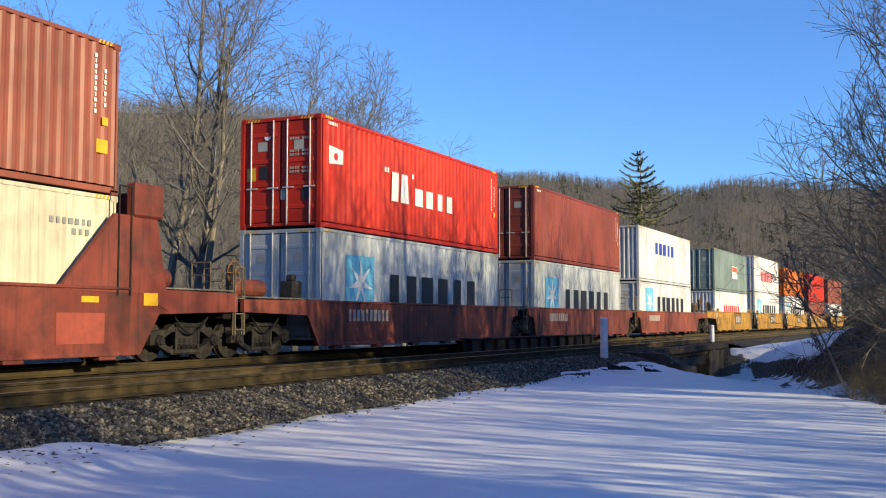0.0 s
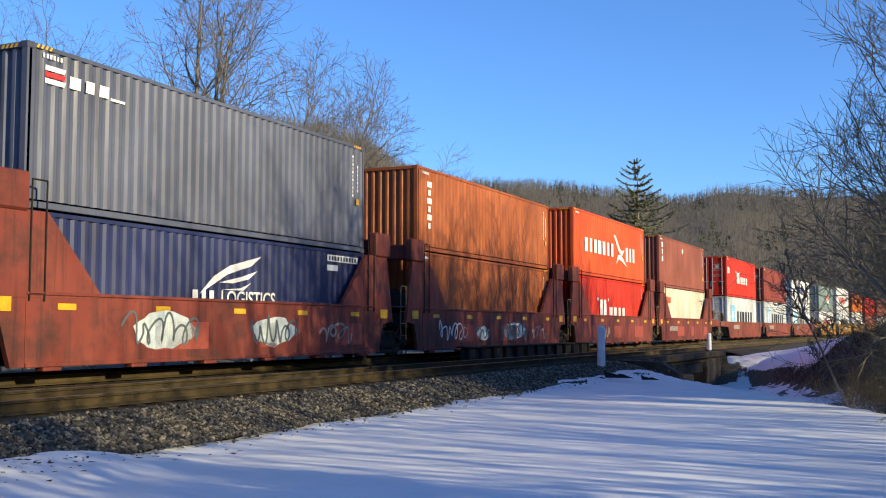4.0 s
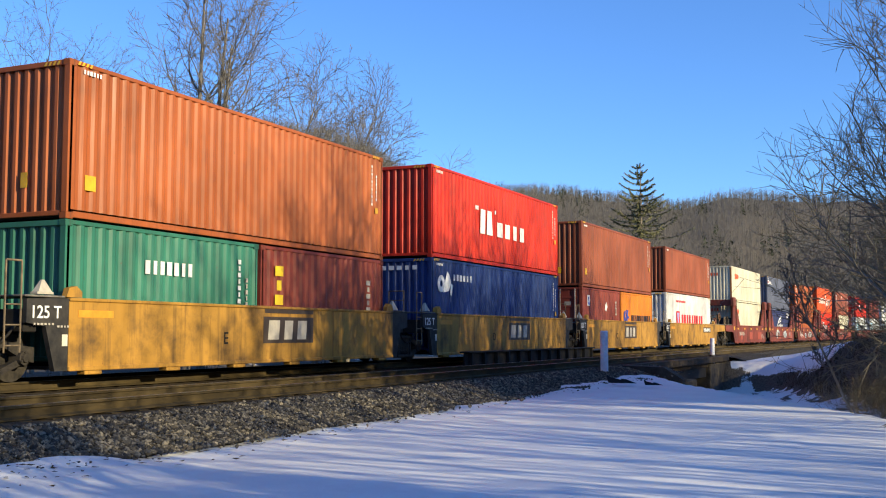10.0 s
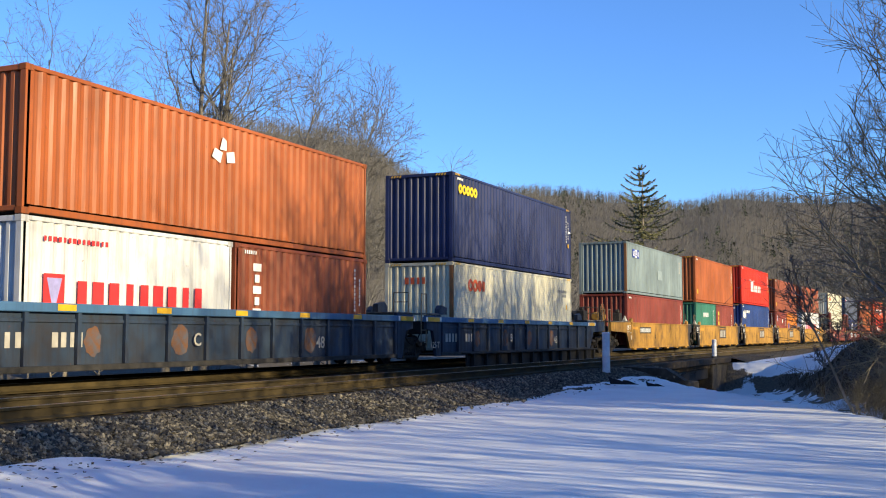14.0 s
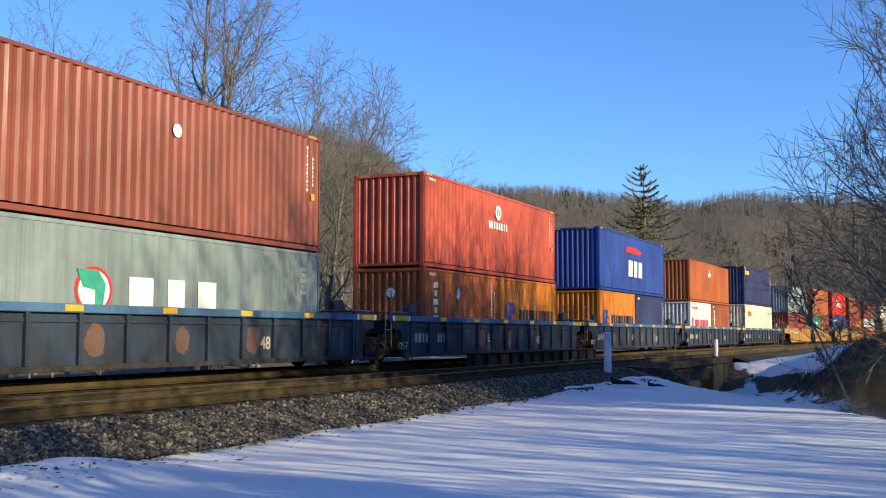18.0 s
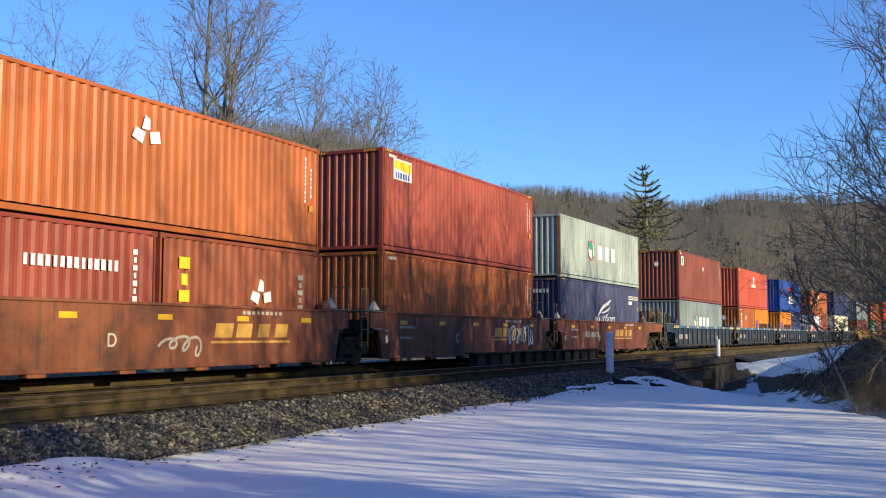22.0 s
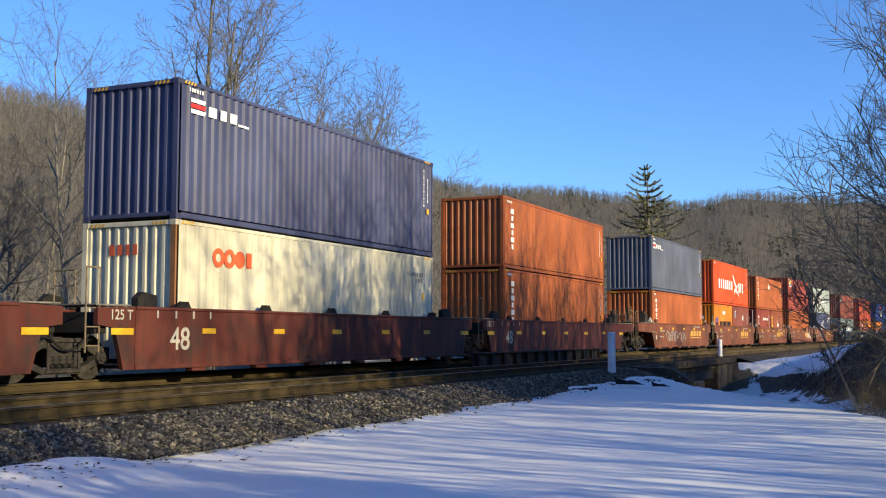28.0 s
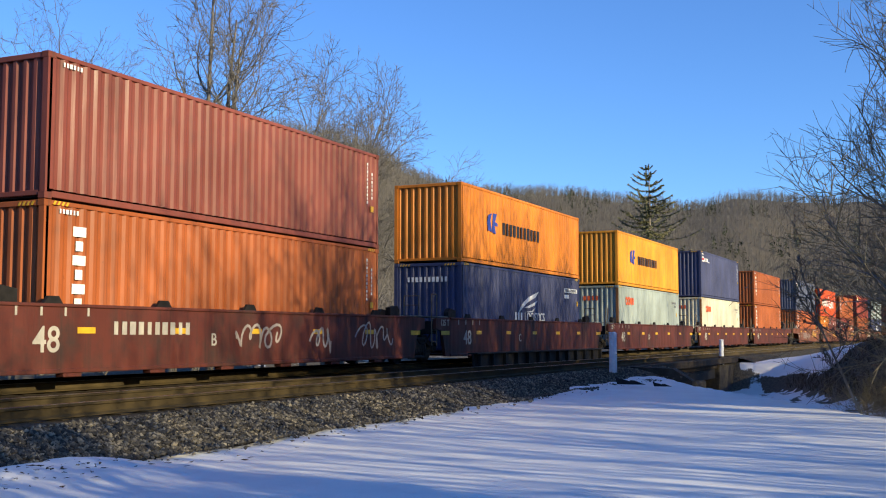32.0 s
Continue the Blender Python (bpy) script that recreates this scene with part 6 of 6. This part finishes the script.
# creek bank on the right
leaner = bare_tree("pale leaning sapling on the creek bank", "sapling", "leaning_sapling", TWIG, how=grow_upright, seed=61, height=5.0, stems=((0, 0, 0.40, 3.14, 1.0),), limbs=8, first=0.45, r=0.0095, reach=0.2)
place(leaner, *bearing_at(1575, 24))
place(slender, *bearing_at(1650, 21), 200, 0.86)
place(slender, *bearing_at(1690, 26), 80, 1.0)
for d, rz, k, t, reach in ((31, 0, 1.15, shrub2, 5.9), (36, 60, 1.1, shrub, 3.9), (42, 130, 0.9, shrub2, 4.4), (38, 190, 1.5, shrub2, 5.9), (46, 250, 1.35, shrub, 4.0), (34, 100, 1.5, shrub, 4.2), (54, 330, 1.25, shrub, 3.8), (40, 40, 1.5, shrub2, 6.2), (60, 150, 1.1, shrub2, 5.0), (50, 15, 1.5, shrub, 4.6), (33, 230, 1.6, shrub2, 6.3), (44, 310, 1.6, shrub2, 6.3)):
    place(t, *bearing_at(1468 + 1.40 * reach * k * 1905 / d, 0.66 * d), rz, 0.97 * k)
rng = random.Random(13)
for k in range(22):
    place(sapling if k % 2 else shrub, *bearing_at(rng.uniform(1545, 1720), rng.uniform(27, 42)), rng.uniform(0, 360), rng.uniform(0.35, 0.7) if k % 2 else rng.uniform(0.22, 0.42))
# unseen low brush, added further up the creek to keep its far bank in shade
for k in range(12):
    place(shrub, 1.6 + 1.1 * (k % 4), 33.0 + 2.1 * k, 77 * k, 0.52 + 0.05 * (k % 3))
# trees along the field's far side, whose shade falls over snow and train
thicket = bare_tree("dense bare tree beyond the snowy field", "tree", "bare_tree", TWIG, seed=53, height=12.5, stems=2, tilt=(12, 40), kids=(4, 5, 4), fork=0.32, r=0.015, base=0.4, fat=2.2)
clump = bare_tree("clump of slim bare young trees beyond the snowy field", "tree", "bare_tree", TWIG, seed=58, height=16.0, stems=4, tilt=(5, 20), kids=(3, 4, 2), fork=0.55, r=0.0112, base=0.9, fat=1.9, spread=(0.02, 0.17))
rng = random.Random(5)
for k in range(5):
    x, y = rng.uniform(12, 26), 14 + 6.5 * k + rng.uniform(-1.5, 1.5)
    if k in (2, 3):
        continue
    place(shade_tree, x, y, rng.uniform(0, 360), rng.uniform(0.8, 1.1))
for k in range(10):
    x, y = rng.uniform(7, 20), 4.0 + 3.6 * k + rng.uniform(-2.0, 2.0)
    place(thicket, x, y, rng.uniform(0, 360), rng.uniform(0.45, 0.9) * (0.75 if 7 < y < 16 else 0.72 if y > 18 else 1.0))
for k in range(9):
    x, y = rng.uniform(8.0, 10.5), 3.0 + 1.7 * k + rng.uniform(-0.8, 0.8)
    if k in (4, 6, 8):
        continue
    place(thicket, x, y, rng.uniform(0, 360), rng.uniform(0.70, 0.78) if y < 14 else rng.uniform(0.5, 0.66))
for k in range(42):
    x, y = 7 + 24 * rng.random() ** 1.4, 1.0 + 1.4 * k + rng.uniform(-1.6, 1.6)
    if y > 15 and (k % 4 == 0 or (y > 44 and k % 2)):
        continue
    place(clump, x, y, rng.uniform(0, 360), min(1.15, 0.40 + 0.024 * (x - 7) + rng.uniform(0, 0.26)) * (0.78 if 7 < y < 16 else 0.84 if y > 18 else 1.0))

# taller trees whose crowns shade the middle of the train
for k in range(14):
    x = (11.0, 15.5, 19.0)[k % 3]
    place(shade_tree, x, 23.5 + 1.25 * k - 0.2126 * (x + 13.9), 67 * k, 0.84 + 0.05 * (k % 3))



def bank_brush():
    """Dead stalks, leaves and sticks on the creek's far bank."""
    rng = np.random.RandomState(21)
    v, f = [], []
    while len(f) < 15000:
        x, t = rng.uniform(-8, 6), rng.uniform(10.5, 24)
        y = creek_mid(x) + t
        if x - TRACK - bend(y) < 8.5:
            continue
        z = ground_z(x, y)
        if snow_at(x, y, z) > 0.4:
            continue
        a, h = rng.uniform(0, 6.283), rng.uniform(0.08, 0.42) * (0.5 + rng.rand())
        lx, ly, w = rng.normal(0, 0.35) * h, rng.normal(0, 0.35) * h, rng.uniform(0.005, 0.014)
        b = len(v)
        v += [(x - w * math.cos(a), y - w * math.sin(a), z - 0.03), (x + w * math.cos(a), y + w * math.sin(a), z - 0.03), (x + lx, y + ly, z + h)]
        f.append((b, b + 1, b + 2))
    me = bpy.data.meshes.new("bank_brush")
    me.from_pydata(v, [], f)
    me.materials.append(mottled("dead_stalks", (0.028, 0.022, 0.014), (0.10, 0.074, 0.045), 2.0, 0.9, bump=0.0))
    tagged(new("bank_brush", me), "dead brown stalks and sticks on the creek bank", "brush", kind="stuff")


bank_brush()


def spruce():
    rng = random.Random(9)
    H = 15.0
    t = tagged(new("spruce_tree"), "tall dark green spruce with sparse layered boughs", "tree")
    part("trunk", Shape().tube((0, 0, -0.3), (0, 0, H * 0.99), 0.26, 0.02, 8), BARK, t)
    v, f = [], []
    boughs = []
    z = 2.0
    while z < H - 0.3:
        k = 1 - z / H
        for _ in range(5):
            a = rng.random() * 6.283
            ln = min(4.4, 0.15 + 10.2 * k) * rng.uniform(0.6, 1.12)
            d = Vector((math.cos(a), math.sin(a), 0))
            p = Vector((0.9 * (z / H - 0.55) * -0.5 if z > 8 else 0, 0, z))
            n = 7
            lift = 0.42 - 0.62 * min(1.0, 1.5 * k) + rng.uniform(-0.08, 0.08)
            pts = [p + d * (ln * j / n) + Vector((0, 0, ln * (lift * j / n - 0.12 * math.sin(2.6 * j / n) + 0.16 * (j / n) ** 2))) for j in range(n + 1)]
            for j in range(n):
                boughs.append((pts[j], pts[j + 1], 0.04 * k + 0.016, 0.035 * k + 0.012, 3))
                for _ in range(13):
                    c = pts[j].lerp(pts[j + 1], rng.random())
                    e = (d * rng.uniform(0.3, 1.0) + Vector((-d.y, d.x, 0)) * rng.choice((-1, 1)) * rng.uniform(0.2, 0.9) + Vector((0, 0, rng.uniform(-0.7, 0.1)))).normalized()
                    ll = rng.uniform(0.16, 0.40) * (1 - 0.4 * j / n) * min(1.0, 0.45 + 3 * k)
                    w = Vector((rng.gauss(0, 1), rng.gauss(0, 1), rng.gauss(0, 1))).cross(e).normalized() * 0.055 * min(1.0, 0.5 + 3 * k)
                    b = len(v)
                    v += [tuple(c - w), tuple(c + w), tuple(c + e * ll)]
                    f.append((b, b + 1, b + 2))
        z += 0.33 + 0.14 * rng.random()
    me = bpy.data.meshes.new("crown")
    me.from_pydata(v, [], f)
    part("branchwork", tubes_mesh("branchwork", boughs, lambda lev: 3), BARK, t)
    part("crown", me, mottled("spruce_needles", (0.085, 0.095, 0.045), (0.22, 0.215, 0.105), 1.5, 0.8, bump=0.0), t, "dark green needles")
    return t


sp = spruce()
sx, sy = bearing_at(1138, 86)
sp.matrix_basis = pose(sx, sy, ground_z(sx, sy))

def hedge(x, y0, y1, h):
    """An unseen, dense evergreen hedge, added so that its shade lies over the near corner of the snow."""
    rng = np.random.RandomState(6)
    n = 18000
    c = np.stack([rng.normal(0, 0.42, n), rng.uniform(y0, y1, n), h * rng.rand(n) ** 0.8], -1)
    c[:, 2] += 0.10 * np.sin(c[:, 1] * 5.0) + rng.normal(0, 0.05, n)
    d = rng.normal(0, 1, (n, 3))
    d /= np.linalg.norm(d, axis=1)[:, None]
    e = np.cross(d, rng.normal(0, 1, (n, 3)))
    e /= np.linalg.norm(e, axis=1)[:, None]
    k = rng.uniform(0.6, 1.2, n)[:, None]
    v = np.stack([c - e * 0.055 * k, c + e * 0.055 * k, c + d * 0.24 * k], 1).reshape(-1, 3)
    t = tagged(new("evergreen_hedge"), "unseen dense green hedge added to shade the near snow", "hedge")
    me = bpy.data.meshes.new("foliage")
    me.from_pydata(v.tolist(), [], np.arange(3 * n).reshape(-1, 3).tolist())
    part("foliage", me, mottled("hedge_green", (0.03, 0.045, 0.02), (0.07, 0.09, 0.04), 2.0, 0.8, bump=0.0), t)
    for q in range(7):
        part("stem", Shape().tube((0, y0 + 0.3 + (y1 - y0 - 0.6) * q / 6, -0.2), (0, y0 + 0.3 + (y1 - y0 - 0.6) * q / 6, h * 0.9), 0.05, 0.02, 6), BARK, t)
    t.matrix_basis = pose(x, 0, ground_z(x, (y0 + y1) / 2))


# sun blocker out of view; height and end set by the shade's outline
hedge(9.0, 1.0, 5.70, 4.38 - ground_z(9.0, 3.3))


def forest():
    """The woods on the hills: thousands of slim bare trees, each a stem and a fan of thin limbs."""
    rng = np.random.RandomState(8)
    v, f = [], []
    count = 0
    while count < 34000:
        bearing = rng.uniform(-4, 50)
        far = rng.rand()
        d = 125 * (820 / 125) ** (far ** 0.8)
        x, y = -d * math.sin(math.radians(bearing)), d * math.cos(math.radians(bearing))
        if x > TRACK + bend(y) - 9 and y < 150:
            continue
        if x > TRACK + bend(min(y, 250)) - 12:
            continue
        count += 1
        z = ground_z(x, y)
        h = rng.uniform(4.5, 8.5)
        w0 = 0.04 + 0.00013 * d
        b = len(v)
        ax, ay = -math.cos(math.radians(bearing)), -math.sin(math.radians(bearing))
        lx, ly = rng.uniform(-0.6, 0.6), rng.uniform(-0.6, 0.6)
        v += [(x - ax * w0, y - ay * w0, z - 0.4), (x + ax * w0, y + ay * w0, z - 0.4), (x + lx, y + ly, z + h)]
        f.append((b, b + 1, b + 2))
        for k in range(9):
            t = rng.uniform(0.25, 0.92)
            px, py, pz = x + lx * t, y + ly * t, z + h * t
            a = rng.uniform(0, 6.283)
            ln = h * rng.uniform(0.18, 0.36) * (1.15 - 0.6 * t)
            up = rng.uniform(0.5, 1.5)
            qx, qy, qz = px + ln * math.cos(a), py + ln * math.sin(a), pz + ln * up
            ww = w0 * 0.55
            b = len(v)
            v += [(px, py, pz - ww), (px + ax * ww, py + ay * ww, pz + ww), (qx, qy, qz)]
            f.append((b, b + 1, b + 2))
    me = bpy.data.meshes.new("woods")
    me.from_pydata(v, [], f)
    m, ns, ls, bsdf = nodes_of("distant_bare_wood")
    big = noise_of(ns, ls, 0.02, (1, 1, 1), 3.0, 0.5)
    fine = noise_of(ns, ls, 0.3, (1, 1, 1), 3.0, 0.6)
    c = mix_of(ns, ls, ramp_of(ns, ls, fine.outputs["Fac"], 0.35, 0.65), (0.066, 0.062, 0.056), (0.18, 0.167, 0.147))
    c = mix_of(ns, ls, ramp_of(ns, ls, big.outputs["Fac"], 0.4, 0.65), c, (0.13, 0.118, 0.105))
    ls.new(c, bsdf.inputs["Base Color"])
    bsdf.inputs["Roughness"].default_value = 0.95
    me.materials.append(m)
    tagged(new("hillside_woods", me), "grey-brown leafless woods covering the hillsides", "woods", kind="stuff")


forest()


def far_pines():
    """Dark evergreens scattered through the far woods."""
    rng = np.random.RandomState(4)
    v, f = [], []
    n = 0
    while n < 420:
        bearing, d = rng.uniform(-2, 26), rng.uniform(230, 640)
        if noise.noise(Vector((bearing * 0.5, d * 0.012, 3.0))) < 0.12:
            continue
        n += 1
        x, y = -d * math.sin(math.radians(bearing)), d * math.cos(math.radians(bearing))
        z, h = ground_z(x, y), rng.uniform(5, 11)
        for k in range(26):
            t, a = rng.rand(), rng.uniform(0, 6.283)
            r = (1 - t) * h * 0.24
            p = (x, y, z + h * t)
            q = (x + r * math.cos(a), y + r * math.sin(a), z + h * t - 0.35 * r)
            s = (x + r * 0.7 * math.cos(a + 0.5), y + r * 0.7 * math.sin(a + 0.5), z + h * t - 0.1 * h)
            b = len(v)
            v += [p, q, s]
            f.append((b, b + 1, b + 2))
    me = bpy.data.meshes.new("far_pines")
    me.from_pydata(v, [], f)
    me.materials.append(mottled("far_pine_green", (0.025, 0.035, 0.022), (0.06, 0.07, 0.04), 0.2, 0.9, bump=0.0))
    tagged(new("far_pines", me), "dark evergreens scattered through the far woods", "woods", kind="stuff")


far_pines()


# ---- small things on the snow ----
def black_debris(x, y, rz, k, label):
    s = Shape()
    s.prism([(-0.55, 0.0), (0.1, 0.0), (0.25, 0.10), (-0.1, 0.22), (-0.45, 0.30), (-0.62, 0.42), (-0.66, 0.36)], 1, -0.10, 0.10)
    s.prism([(0.0, 0.0), (0.9, 0.0), (0.7, 0.06), (0.35, 0.20), (0.12, 0.22)], 1, -0.16, 0.12)
    d = part("tarp_scrap", s, plain("tarp_black", (0.006, 0.006, 0.007), 0.8), None)
    d.matrix_basis = pose(x, y, ground_z(x, y) + 0.08, 0, 0, rz) @ Matrix.Scale(k, 4)
    tagged(d, label, "debris")


def dead_leaves():
    """Dry leaves and bits of bark blown on to the snow beside the ballast."""
    rng = np.random.RandomState(12)
    v, f = [], []
    for k in range(420):
        y = 5.5 + 27 * rng.rand() ** 1.9
        x = TRACK + bend(y) + FOOT + 0.05 + abs(rng.normal(0, 0.42 if y < 11 else 0.25))
        z = ground_z(x, y) + 0.012
        a, r = rng.uniform(0, 6.283), rng.uniform(0.018, 0.05)
        b = len(v)
        for t, q in ((0, 1.0), (1.3, 0.45), (3.14, 1.0), (4.9, 0.5)):
            v.append((x + r * q * math.cos(a + t), y + r * q * math.sin(a + t), z + rng.uniform(0, 0.02)))
        f.append((b, b + 1, b + 2, b + 3))
    me = bpy.data.meshes.new("dead_leaves")
    me.from_pydata(v, [], f)
    me.materials.append(mottled("dead_leaf", (0.03, 0.022, 0.015), (0.09, 0.062, 0.038), 6.0, 0.9, bump=0.0))
    tagged(new("dead_leaves", me), "dark dry leaves scattered on the snow", "leaves", kind="stuff")


dead_leaves()
black_debris(-6.95, 26.6, 8, 0.48, "crumpled black scrap lying on the snow")
black_debris(-6.15, 26.7, 20, 0.3, "small flat black scrap half buried in snow")


def motions():
    """The train draws away along the line; its wheels roll."""
    times = [2.0 * k for k in range(17)]
    for ob, y, z, x in MOVERS:
        walk(ob, [(t, on_line(y + travel(t), x, z)) for t in times])
    spins = [(k / FPS, travel(k / FPS) / 0.42) for k in range(32 * FPS + 1)]
    for k, wheels in WHEELS.items():
        lead = wheels[0]
        walk(lead, [(t, Matrix.Translation((0, 0.9 * k, 0.42)) @ Matrix.Rotation(-a, 4, "X")) for t, a in spins])
        for w in wheels[1:]:
            w.rotation_mode = "QUATERNION"
            w.animation_data_create()
            w.animation_data.action = lead.animation_data.action
            w.animation_data.action_slot = lead.animation_data.action_slot


motions()
